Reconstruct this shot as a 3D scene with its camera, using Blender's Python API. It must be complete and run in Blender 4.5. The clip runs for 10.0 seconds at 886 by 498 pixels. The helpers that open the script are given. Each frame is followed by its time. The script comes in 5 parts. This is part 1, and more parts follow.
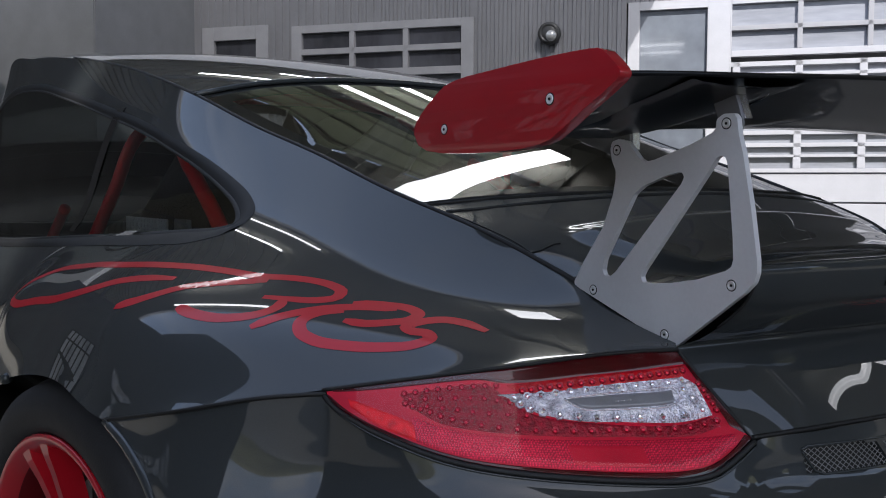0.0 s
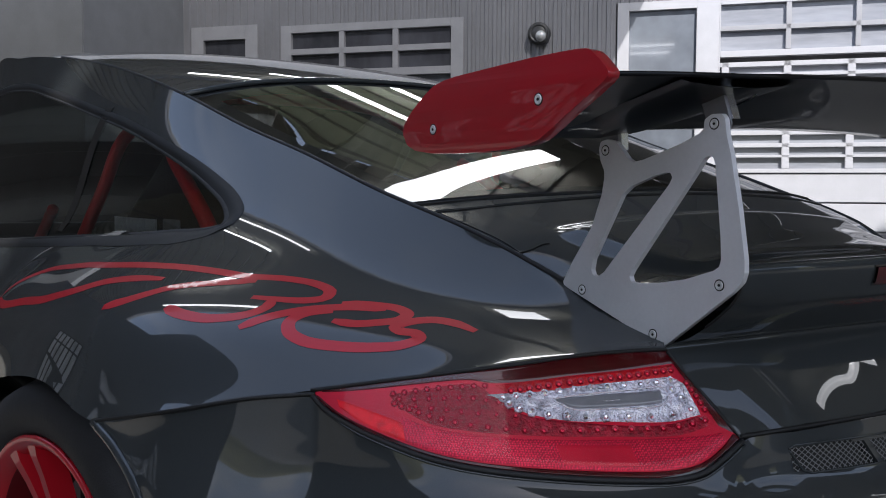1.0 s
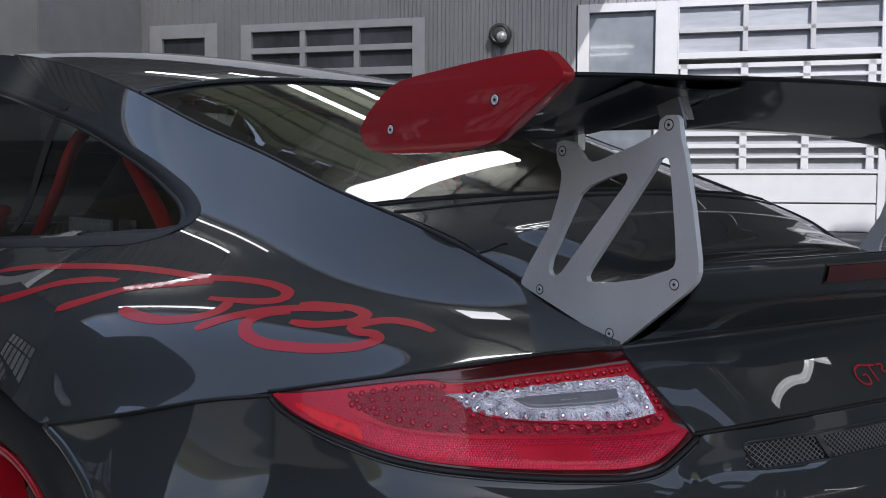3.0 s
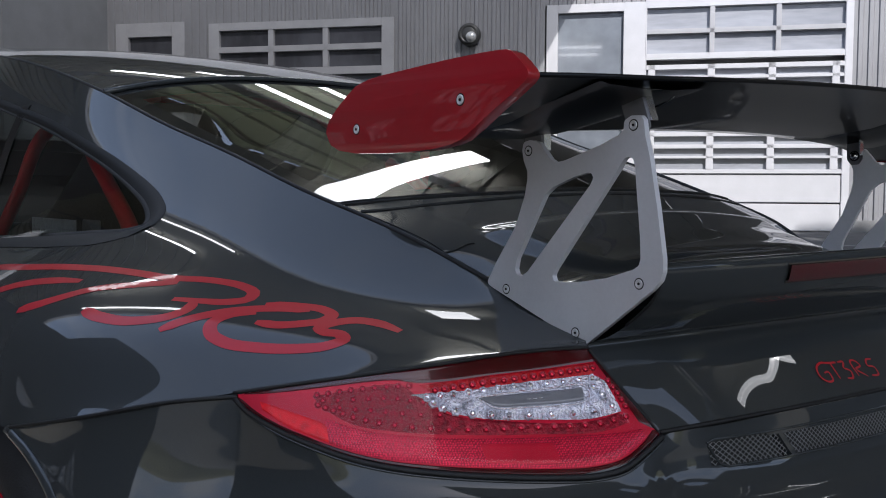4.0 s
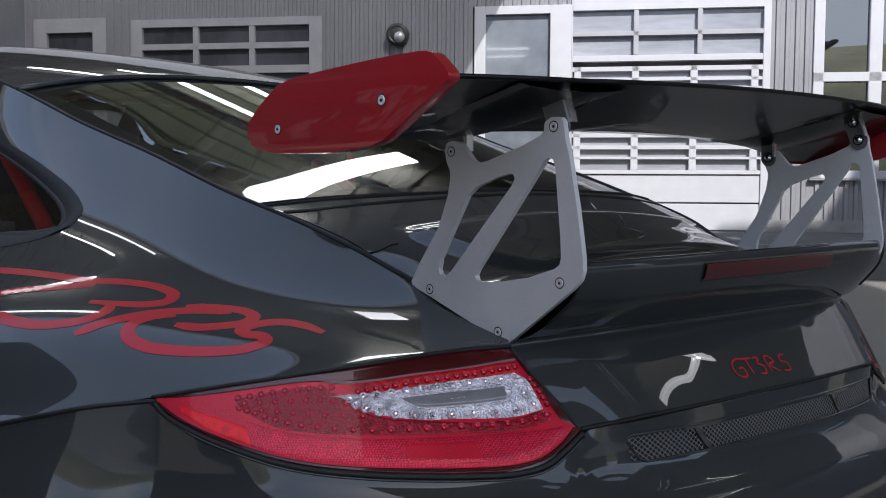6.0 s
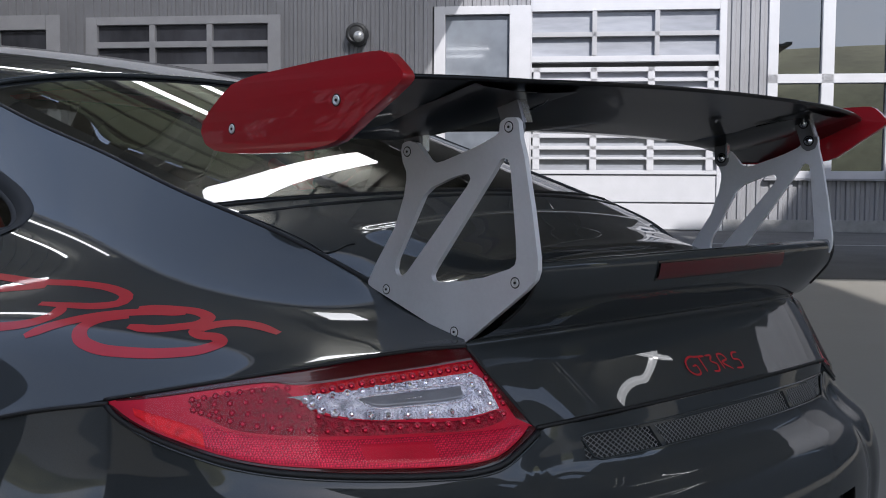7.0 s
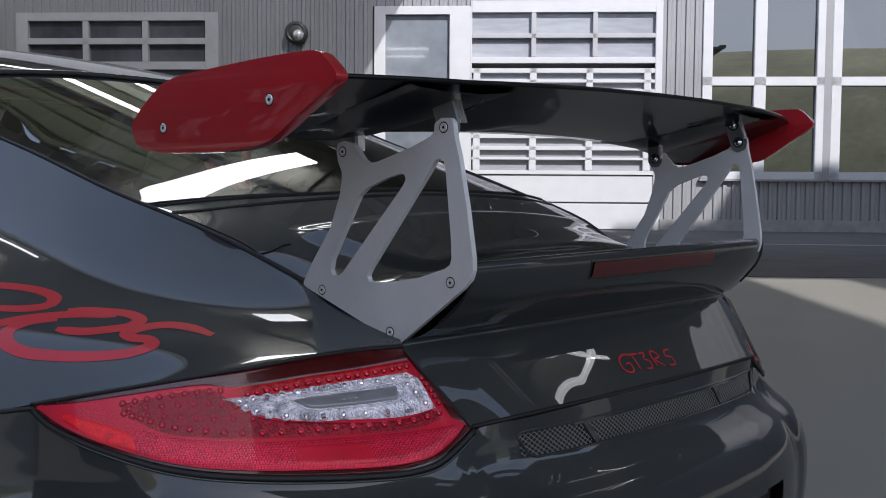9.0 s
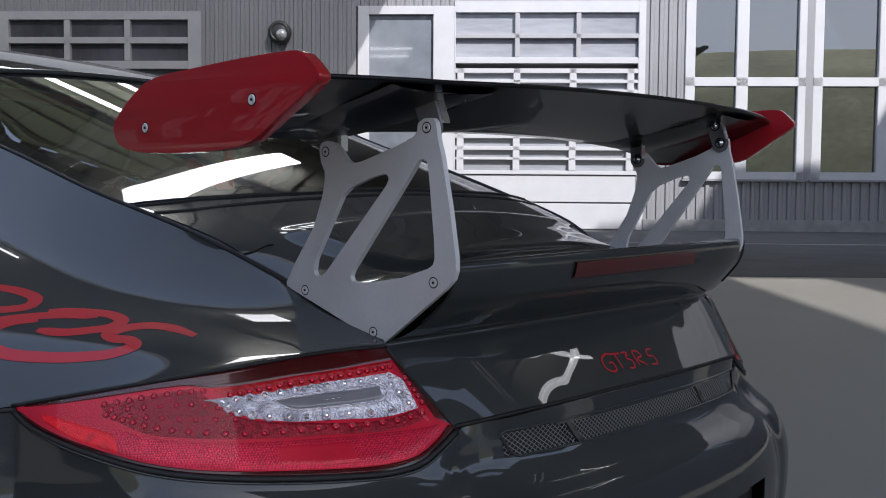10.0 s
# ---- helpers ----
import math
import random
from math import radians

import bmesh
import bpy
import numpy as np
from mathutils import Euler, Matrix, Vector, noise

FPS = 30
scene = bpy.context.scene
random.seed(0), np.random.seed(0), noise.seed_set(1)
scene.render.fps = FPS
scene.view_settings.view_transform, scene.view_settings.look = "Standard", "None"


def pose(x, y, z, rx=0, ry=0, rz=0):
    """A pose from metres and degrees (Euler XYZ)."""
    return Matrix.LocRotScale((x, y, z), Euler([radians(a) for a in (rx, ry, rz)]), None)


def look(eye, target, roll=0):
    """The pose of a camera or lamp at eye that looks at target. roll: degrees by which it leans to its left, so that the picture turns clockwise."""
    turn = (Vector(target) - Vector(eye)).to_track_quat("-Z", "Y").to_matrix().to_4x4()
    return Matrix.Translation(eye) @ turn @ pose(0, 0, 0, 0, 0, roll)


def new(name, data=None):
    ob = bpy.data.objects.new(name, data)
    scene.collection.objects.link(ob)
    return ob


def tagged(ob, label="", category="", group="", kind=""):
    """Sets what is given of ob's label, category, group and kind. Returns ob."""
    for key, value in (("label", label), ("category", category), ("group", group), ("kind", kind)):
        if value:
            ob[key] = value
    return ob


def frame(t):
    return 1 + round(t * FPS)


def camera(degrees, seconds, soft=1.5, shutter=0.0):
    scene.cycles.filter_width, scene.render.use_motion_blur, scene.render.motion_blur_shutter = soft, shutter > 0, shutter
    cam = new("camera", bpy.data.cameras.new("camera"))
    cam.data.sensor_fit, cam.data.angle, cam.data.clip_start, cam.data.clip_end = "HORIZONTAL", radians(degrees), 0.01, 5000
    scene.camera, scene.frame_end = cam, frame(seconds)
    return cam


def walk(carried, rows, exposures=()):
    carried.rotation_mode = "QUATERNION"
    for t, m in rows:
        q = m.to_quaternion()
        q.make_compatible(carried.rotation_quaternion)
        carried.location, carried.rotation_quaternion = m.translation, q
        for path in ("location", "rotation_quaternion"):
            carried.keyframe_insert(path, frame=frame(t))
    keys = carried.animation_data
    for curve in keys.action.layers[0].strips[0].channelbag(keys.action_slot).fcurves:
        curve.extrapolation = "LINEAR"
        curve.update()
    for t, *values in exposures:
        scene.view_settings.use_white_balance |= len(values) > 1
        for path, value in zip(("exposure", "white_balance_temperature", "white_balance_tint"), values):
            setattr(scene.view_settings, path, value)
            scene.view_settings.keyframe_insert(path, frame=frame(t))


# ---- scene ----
from mathutils.bvhtree import BVHTree
from mathutils.geometry import tessellate_polygon

# ---------------------------------------------------------------- camera
LENS = 49.95
ROWS = [
    (0.0, -1.3354, -0.6147, 0.9848, -35.050, -3.361, 0.363),
    (0.5, -1.3349, -0.6146, 0.9846, -35.316, -3.352, 0.371),
    (1.0, -1.3345, -0.6157, 0.9848, -35.654, -3.351, 0.363),
    (1.5, -1.3337, -0.6159, 0.9846, -36.027, -3.340, 0.367),
    (2.0, -1.3331, -0.6166, 0.9848, -36.556, -3.349, 0.379),
    (2.5, -1.3324, -0.6178, 0.9849, -37.169, -3.335, 0.380),
    (4.0, -1.3269, -0.6211, 0.9848, -39.768, -3.318, 0.376),
    (4.5, -1.3258, -0.6222, 0.9851, -40.681, -3.319, 0.390),
    (5.0, -1.3242, -0.6242, 0.9852, -41.738, -3.309, 0.394),
    (5.5, -1.3234, -0.6257, 0.9852, -42.826, -3.293, 0.392),
    (7.0, -1.3192, -0.6321, 0.9856, -46.421, -3.272, 0.390),
    (7.5, -1.3185, -0.6339, 0.9858, -47.409, -3.275, 0.387),
    (8.0, -1.3182, -0.6361, 0.9861, -48.366, -3.269, 0.387),
    (8.5, -1.3167, -0.6371, 0.9859, -49.201, -3.252, 0.397),
    (9.0, -1.3160, -0.6383, 0.9859, -49.976, -3.248, 0.423),
    (9.5, -1.3159, -0.6390, 0.9861, -50.574, -3.248, 0.428),
    (10.0, -1.3165, -0.6402, 0.9862, -50.942, -3.246, 0.423),
]

cam = camera(LENS, 10.0, soft=1.0)


def eye_pose(x, y, z, yaw, pitch, roll):
    """Yaw to the left from +y, pitch up, then a lean about the line of sight."""
    return pose(x, y, z, 90 + pitch, 0, yaw) @ pose(0, 0, 0, 0, 0, roll)


walk(cam, [(row[0], eye_pose(*row[1:])) for row in ROWS], exposures=((0.0, 0.62, 6050, 11), (10.0, 0.62, 6050, 11)))

# ---------------------------------------------------------------- light
SUN_AZ, SUN_EL = -156.6, 43.3           # degrees: from +y towards +x, and above the horizon
world = bpy.data.worlds.new("sky")
scene.world = world
world.use_nodes = True
wn = world.node_tree.nodes
sky = wn.new("ShaderNodeTexSky")
sky.sky_type = 'NISHITA'
sky.sun_disc = False
sky.sun_elevation = radians(SUN_EL)
sky.sun_rotation = radians(SUN_AZ)
sky.air_density, sky.dust_density, sky.ozone_density = 1.0, 2.5, 1.0
wn["Background"].inputs["Strength"].default_value = 0.14
wl = world.node_tree.links
wtc = wn.new("ShaderNodeTexCoord")
wmp = wn.new("ShaderNodeMapping")
wmp.inputs["Scale"].default_value = (1.0, 1.0, 2.2)
cloud = wn.new("ShaderNodeTexNoise")
cloud.inputs["Scale"].default_value, cloud.inputs["Detail"].default_value, cloud.inputs["Roughness"].default_value = 3.2, 8.0, 0.58
ramp = wn.new("ShaderNodeMapRange")
ramp.inputs[1].default_value, ramp.inputs[2].default_value = 0.42, 0.68
veil = wn.new("ShaderNodeMix")
veil.data_type = 'RGBA'
veil.inputs["B"].default_value = (8.6, 8.7, 9.0, 1)
wl.new(wtc.outputs["Generated"], wmp.inputs[0])
wl.new(wmp.outputs[0], cloud.inputs["Vector"])
wl.new(cloud.outputs[0], ramp.inputs[0])
fade = wn.new("ShaderNodeSeparateXYZ")
wl.new(wtc.outputs["Generated"], fade.inputs[0])
low = wn.new("ShaderNodeMapRange")
low.inputs[1].default_value, low.inputs[2].default_value, low.inputs[3].default_value, low.inputs[4].default_value = 0.25, 0.7, 1.0, 0.12
wl.new(fade.outputs[2], low.inputs[0])
both = wn.new("ShaderNodeMath")
both.operation = 'MULTIPLY'
wl.new(ramp.outputs[0], both.inputs[0])
wl.new(low.outputs[0], both.inputs[1])
wl.new(both.outputs[0], veil.inputs["Factor"])
haze = wn.new("ShaderNodeMix")
haze.data_type = 'RGBA'
haze.inputs["Factor"].default_value = 0.5
haze.inputs["B"].default_value = (4.9, 5.9, 8.0, 1)
wl.new(sky.outputs[0], haze.inputs["A"])
wl.new(haze.outputs["Result"], veil.inputs["A"])
wl.new(veil.outputs["Result"], wn["Background"].inputs["Color"])
sun = new("sun", bpy.data.lights.new("sun", "SUN"))
sun.data.energy, sun.data.angle, sun.data.color = 5.0, radians(1.0), (1.0, 0.94, 0.86)
sd = Vector((math.sin(radians(SUN_AZ)) * math.cos(radians(SUN_EL)), math.cos(radians(SUN_AZ)) * math.cos(radians(SUN_EL)), math.sin(radians(SUN_EL))))
sun.matrix_world = look((0, 0, 30), Vector((0, 0, 30)) - sd)


# ---------------------------------------------------------------- materials
def mat(name, color, rough=0.5, metal=0.0, coat=0.0, cells=False, spec=0.5, noise_scale=0.0, noise_amt=0.0, bump=0.0, bump_scale=60.0, rough_var=0.0, trans=0.0, ior=1.45, coat_rough=0.03, stretch=(1, 1, 1)):
    m = bpy.data.materials.new(name)
    m.use_nodes = True
    nt = m.node_tree
    b = nt.nodes["Principled BSDF"]
    b.inputs["Base Color"].default_value = (*color, 1)
    b.inputs["Roughness"].default_value = rough
    b.inputs["Metallic"].default_value = metal
    b.inputs["Coat Weight"].default_value = coat
    b.inputs["Coat Roughness"].default_value = coat_rough
    b.inputs["Specular IOR Level"].default_value = spec
    b.inputs["Transmission Weight"].default_value = trans
    b.inputs["IOR"].default_value = ior
    if noise_amt or bump or rough_var:
        tc = nt.nodes.new("ShaderNodeTexCoord")
        mp = nt.nodes.new("ShaderNodeMapping")
        mp.inputs["Scale"].default_value = stretch
        nt.links.new(tc.outputs["Object"], mp.inputs[0])
    if noise_amt or rough_var:
        big = nt.nodes.new("ShaderNodeTexNoise")
        big.inputs["Scale"].default_value = noise_scale
        big.inputs["Detail"].default_value = 6
        nt.links.new(mp.outputs[0], big.inputs["Vector"])
        small = nt.nodes.new("ShaderNodeTexNoise")
        small.inputs["Scale"].default_value = noise_scale * 14
        small.inputs["Detail"].default_value = 3
        nt.links.new(mp.outputs[0], small.inputs["Vector"])
        mixed = nt.nodes.new("ShaderNodeMath")
        mixed.operation = 'MULTIPLY_ADD'
        mixed.inputs[1].default_value = 0.35
        nt.links.new(small.outputs[0], mixed.inputs[0])
        nt.links.new(big.outputs[0], mixed.inputs[2])
    if noise_amt:
        mr = nt.nodes.new("ShaderNodeMapRange")
        mr.inputs[1].default_value, mr.inputs[2].default_value = 0.45, 0.9
        mr.inputs[3].default_value, mr.inputs[4].default_value = 1 - noise_amt, 1 + noise_amt
        nt.links.new(mixed.outputs[0], mr.inputs[0])
        mul = nt.nodes.new("ShaderNodeMix")
        mul.data_type, mul.blend_type = 'RGBA', 'MULTIPLY'
        mul.inputs["Factor"].default_value = 1
        mul.inputs["A"].default_value = (*color, 1)
        nt.links.new(mr.outputs[0], mul.inputs["B"])
        nt.links.new(mul.outputs["Result"], b.inputs["Base Color"])
    if rough_var:
        rr = nt.nodes.new("ShaderNodeMapRange")
        rr.inputs[1].default_value, rr.inputs[2].default_value = 0.45, 0.9
        rr.inputs[3].default_value, rr.inputs[4].default_value = max(0.02, rough - rough_var), min(1, rough + rough_var)
        nt.links.new(mixed.outputs[0], rr.inputs[0])
        nt.links.new(rr.outputs[0], b.inputs["Roughness"])
    if bump:
        bn = nt.nodes.new("ShaderNodeTexVoronoi" if cells else "ShaderNodeTexNoise")
        bn.inputs["Scale"].default_value = bump_scale
        nt.links.new(mp.outputs[0], bn.inputs["Vector"])
        bu = nt.nodes.new("ShaderNodeBump")
        bu.inputs["Strength"].default_value = bump
        bu.inputs["Distance"].default_value = 0.01
        nt.links.new(bn.outputs[0], bu.inputs["Height"])
        nt.links.new(bu.outputs[0], b.inputs["Normal"])
    return m


PAINT = mat("grey_car_paint", (0.028, 0.032, 0.034), 0.6, 0.0, coat=1.0, spec=0.12, coat_rough=0.008, noise_scale=900, noise_amt=0.12)
RED = mat("red_lacquer", (0.38, 0.004, 0.012), 0.35, coat=1.0, noise_scale=3, noise_amt=0.04)
DECAL = mat("red_vinyl", (0.48, 0.005, 0.016), 0.45, spec=0.3, coat=0.35, noise_scale=8, noise_amt=0.05)
CARBON = mat("black_lacquer", (0.004, 0.004, 0.005), 0.3, spec=0.1, coat=0.42, noise_scale=6, noise_amt=0.1)
ALU = mat("satin_aluminium", (0.74, 0.74, 0.76), 0.48, 0.35, noise_scale=14, noise_amt=0.06, bump=0.06, bump_scale=700, rough_var=0.06)
# Aluminium darkened: the shade on the brackets is put into the colour.
SHADED_ALU = mat("shaded_aluminium", (0.20, 0.20, 0.21), 0.45, 0.5, noise_scale=20, noise_amt=0.08)
ALU_EDGE = mat("bare_aluminium", (0.78, 0.78, 0.80), 0.25, 1.0, noise_scale=30, noise_amt=0.05)
STEEL = mat("steel_screw", (0.80, 0.80, 0.80), 0.38, 0.5, noise_scale=60, noise_amt=0.1)
DARK = mat("dark_recess", (0.006, 0.006, 0.006), 0.6, noise_scale=30, noise_amt=0.2)
RUBBER = mat("black_rubber", (0.014, 0.014, 0.015), 0.62, noise_scale=40, noise_amt=0.2, bump=0.1, bump_scale=300)
TRIM = mat("black_gloss_trim", (0.008, 0.008, 0.009), 0.22, coat=0.5, noise_scale=20, noise_amt=0.1)
MESH = mat("grey_mesh", (0.19, 0.19, 0.19), 0.45, 0.1, noise_scale=80, noise_amt=0.1)
CABIN = mat("dark_cabin", (0.012, 0.013, 0.013), 0.7, noise_scale=8, noise_amt=0.3)
SEAT = mat("black_cloth", (0.02, 0.02, 0.021), 0.85, noise_scale=30, noise_amt=0.3, bump=0.3, bump_scale=200)
TL_RED = mat("red_lens", (0.66, 0.007, 0.040), 0.32, 0.15, spec=0.4, noise_scale=25, noise_amt=0.12)
TL_DEEP = mat("deep_red_lens", (0.07, 0.001, 0.004), 0.15, spec=0.3, coat=0.7, noise_scale=25, noise_amt=0.2)
TL_BRIGHT = mat("bright_red_reflector", (0.95, 0.022, 0.085), 0.38, 0.35, spec=0.4, noise_scale=60, noise_amt=0.15)
TL_CLEAR = mat("clear_reflector", (0.78, 0.81, 0.90), 0.08, 0.6, noise_scale=70, noise_amt=0.5, bump=0.5, bump_scale=300)
TL_DARKBED = mat("dark_red_bed", (0.30, 0.003, 0.020), 0.32, 0.25, spec=0.4, noise_scale=160, noise_amt=0.55, bump=0.25, bump_scale=240)
TL_BAR = mat("grey_light_bar", (0.26, 0.275, 0.30), 0.25, 0.2, coat=0.6, noise_scale=30, noise_amt=0.1)
LED_W = mat("clear_led_dome", (0.95, 0.96, 1.0), 0.07, 0.75)
LED_R = mat("red_led_dome", (0.95, 0.03, 0.09), 0.2, 0.3)
TL_CUP = mat("led_cup_red", (0.32, 0.003, 0.020), 0.25, 0.25, noise_scale=50, noise_amt=0.2)
TL_STRIP = mat("light_strip_red", (0.52, 0.003, 0.012), 0.3, spec=0.4, noise_scale=120, noise_amt=0.5, bump=0.3, bump_scale=260)
TL_TIP = mat("vivid_red_reflector", (0.95, 0.008, 0.022), 0.4, 0.2, spec=0.4, noise_scale=120, noise_amt=0.3)
LED_HOT = mat("bright_red_led", (1.0, 0.01, 0.05), 0.15, 0.2, coat=0.6)
CLAD = mat("grey_cladding", (0.21, 0.21, 0.222), 0.5, 0.15, noise_scale=0.5, noise_amt=0.08, rough_var=0.06)
CLAD_DARK = mat("dark_cladding", (0.20, 0.20, 0.21), 0.5, 0.2, noise_scale=0.6, noise_amt=0.1)
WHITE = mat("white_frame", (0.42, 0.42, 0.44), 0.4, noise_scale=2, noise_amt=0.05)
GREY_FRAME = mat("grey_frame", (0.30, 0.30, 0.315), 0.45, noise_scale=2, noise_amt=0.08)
WALL = mat("grey_render", (0.185, 0.19, 0.20), 0.7, noise_scale=1.5, noise_amt=0.08, bump=0.1, bump_scale=20)
PLINTH = mat("grey_plinth", (0.22, 0.22, 0.22), 0.8, noise_scale=3, noise_amt=0.2, bump=0.2, bump_scale=30)
FLOOR = mat("polished_concrete", (0.172, 0.164, 0.146), 0.42, spec=0.12, noise_scale=0.7, noise_amt=0.07, bump=0.02, bump_scale=25, rough_var=0.04)
ASPHALT = mat("worn_asphalt", (0.055, 0.055, 0.055), 0.85, noise_scale=1.2, noise_amt=0.25, bump=0.3, bump_scale=60)
GRASS = mat("dry_hill_grass", (0.26, 0.25, 0.14), 0.9, noise_scale=0.03, noise_amt=0.45)
ROOF = mat("canopy_sheet", (0.30, 0.292, 0.25), 0.6, noise_scale=0.6, noise_amt=0.15)
LAMP = mat("lamp_body", (0.05, 0.05, 0.05), 0.35, noise_scale=4, noise_amt=0.15)


def glass(name, tint, rough=0.0, ior=1.52):
    """Tinted pane: a see-through tint under a clear reflecting surface."""
    m = bpy.data.materials.new(name)
    m.use_nodes = True
    nt = m.node_tree
    nt.nodes.remove(nt.nodes["Principled BSDF"])
    out = nt.nodes["Material Output"]
    tr = nt.nodes.new("ShaderNodeBsdfTransparent")
    tr.inputs[0].default_value = (*tint, 1)
    gl = nt.nodes.new("ShaderNodeBsdfGlossy")
    gl.inputs["Roughness"].default_value = rough
    fr = nt.nodes.new("ShaderNodeFresnel")
    fr.inputs[0].default_value = ior
    mx = nt.nodes.new("ShaderNodeMixShader")
    nt.links.new(fr.outputs[0], mx.inputs[0])
    nt.links.new(tr.outputs[0], mx.inputs[1])
    nt.links.new(gl.outputs[0], mx.inputs[2])
    nt.links.new(mx.outputs[0], out.inputs[0])
    return m


GLASS = glass("tinted_car_glass", (0.80, 0.84, 0.82))
LENS_CLEAR = glass("clear_lens", (0.97, 0.95, 0.95), 0.0, 1.28)
PANE = glass("building_glass", (0.25, 0.27, 0.29), 0.0, 2.3)
MIRROR_PANE = glass("coated_building_glass", (0.2, 0.22, 0.24), 0.0, 2.7)
# Faint reflections in the glass are put into the colour as broad noise.
DIM_PANE = mat("dim_door_glass", (0.05, 0.051, 0.06), 0.15, coat=0.6, noise_scale=0.25, noise_amt=0.6, stretch=(1, 1, 0.5))
# Reflected sky is put into this blue-grey colour and its broad noise.
SKY_PANE = mat("sky_reflection_door_glass", (0.15, 0.165, 0.19), 0.1, spec=0.6, coat=0.6, noise_scale=0.13, noise_amt=0.45)
# The cloudy sky that these panes reflect is put into colour and stretched noise.
CLOUD_PANE = mat("cloud_reflection_pane", (0.27, 0.28, 0.31), 0.18, coat=0.5, noise_scale=0.3, noise_amt=0.3, stretch=(0.4, 1, 2.5))


def honeycomb(m, scale, dark):
    """Darkens the joints of a fine cell pattern in a material's colour, and rounds the cells a little."""
    nt = m.node_tree
    b = nt.nodes["Principled BSDF"]
    tc = nt.nodes.new("ShaderNodeTexCoord")
    vo = nt.nodes.new("ShaderNodeTexVoronoi")
    vo.inputs["Scale"].default_value = scale
    vo.inputs["Randomness"].default_value = 0.35
    nt.links.new(tc.outputs["Object"], vo.inputs["Vector"])
    mr = nt.nodes.new("ShaderNodeMapRange")
    mr.inputs[1].default_value, mr.inputs[2].default_value, mr.inputs[3].default_value, mr.inputs[4].default_value = 0.25, 0.7, 1.0, dark
    nt.links.new(vo.outputs["Distance"], mr.inputs[0])
    mul = nt.nodes.new("ShaderNodeMix")
    mul.data_type, mul.blend_type = 'RGBA', 'MULTIPLY'
    mul.inputs["Factor"].default_value = 1
    old = b.inputs["Base Color"].links[0].from_socket
    nt.links.new(old, mul.inputs["A"])
    nt.links.new(mr.outputs[0], mul.inputs["B"])
    nt.links.new(mul.outputs["Result"], b.inputs["Base Color"])
    return m


honeycomb(TL_BRIGHT, 420, 0.35)


def sheet_clear(name, color, clearness=0.42):
    """Milky corrugated sheet that lets half of the light through, scattered."""
    m = bpy.data.materials.new(name)
    m.use_nodes = True
    nt = m.node_tree
    nt.nodes.remove(nt.nodes["Principled BSDF"])
    tl = nt.nodes.new("ShaderNodeBsdfTranslucent")
    df = nt.nodes.new("ShaderNodeBsdfDiffuse")
    no = nt.nodes.new("ShaderNodeTexNoise")
    no.inputs["Scale"].default_value = 0.6
    no.inputs["Detail"].default_value = 5
    tint = nt.nodes.new("ShaderNodeMix")
    tint.data_type = 'RGBA'
    tint.inputs["A"].default_value = (*(c * 0.8 for c in color), 1)
    tint.inputs["B"].default_value = (*color, 1)
    nt.links.new(no.outputs[0], tint.inputs["Factor"])
    mx = nt.nodes.new("ShaderNodeMixShader")
    mx.inputs[0].default_value = 0.5
    for s in (tl, df):
        nt.links.new(tint.outputs["Result"], s.inputs[0])
    nt.links.new(tl.outputs[0], mx.inputs[1])
    nt.links.new(df.outputs[0], mx.inputs[2])
    clear = nt.nodes.new("ShaderNodeBsdfTransparent")
    part_clear = nt.nodes.new("ShaderNodeMixShader")
    part_clear.inputs[0].default_value = clearness
    nt.links.new(mx.outputs[0], part_clear.inputs[1])
    nt.links.new(clear.outputs[0], part_clear.inputs[2])
    nt.links.new(part_clear.outputs[0], nt.nodes["Material Output"].inputs[0])
    return m


# For the unseen sheet that dims the sun on the facade.
MILKY = sheet_clear("milky_sun_screen", (0.42, 0.42, 0.42), 0.5)
DULL_SHEET = sheet_clear("aged_roof_sheet", (0.52, 0.54, 0.44), 0.0)
CAGE = mat("red_cage_paint", (0.75, 0.008, 0.016), 0.35, coat=0.6, noise_scale=5, noise_amt=0.05)


def glow(name, color, strength):
    m = bpy.data.materials.new(name)
    m.use_nodes = True
    b = m.node_tree.nodes["Principled BSDF"]
    b.inputs["Base Color"].default_value = (*color, 1)
    b.inputs["Emission Color"].default_value = (*color, 1)
    b.inputs["Emission Strength"].default_value = strength
    return m


# Glow of the unseen roof lights; the dim one weakens the lid's streaks.
TUBE = glow("lit_roof_light", (1.0, 0.98, 0.96), 5.5)
DIM_TUBE = glow("dim_roof_light", (1.0, 0.98, 0.96), 2.0)


# ---------------------------------------------------------------- building tools
def part(name, bm, material, parent=None, label="", smooth=True):
    me = bpy.data.meshes.new(name)
    bmesh.ops.recalc_face_normals(bm, faces=bm.faces[:])
    bm.to_mesh(me)
    bm.free()
    me.materials.append(material)
    for p in me.polygons:
        p.use_smooth = smooth
    ob = new(name, me)
    if parent is not None:
        ob.parent = parent
    if label:
        ob["label"] = label
    return ob


def empty(name, label, category, group="", m=None):
    ob = new(name)
    ob.empty_display_size = 0.1
    if m is not None:
        ob.matrix_world = m
    return tagged(ob, label, category, group)


def spline(pts, n):
    """n + 1 points on the smooth curve through the given points, evenly in the curve's parameter by chord length."""
    p = [np.array(q, float) for q in pts]
    d = [0.0]
    for a, b in zip(p, p[1:]):
        d.append(d[-1] + max(1e-6, np.linalg.norm(b - a)) ** 0.7)
    d = np.array(d) / d[-1]
    return [spline_at(p, d, s) for s in np.linspace(0, 1, n + 1)]


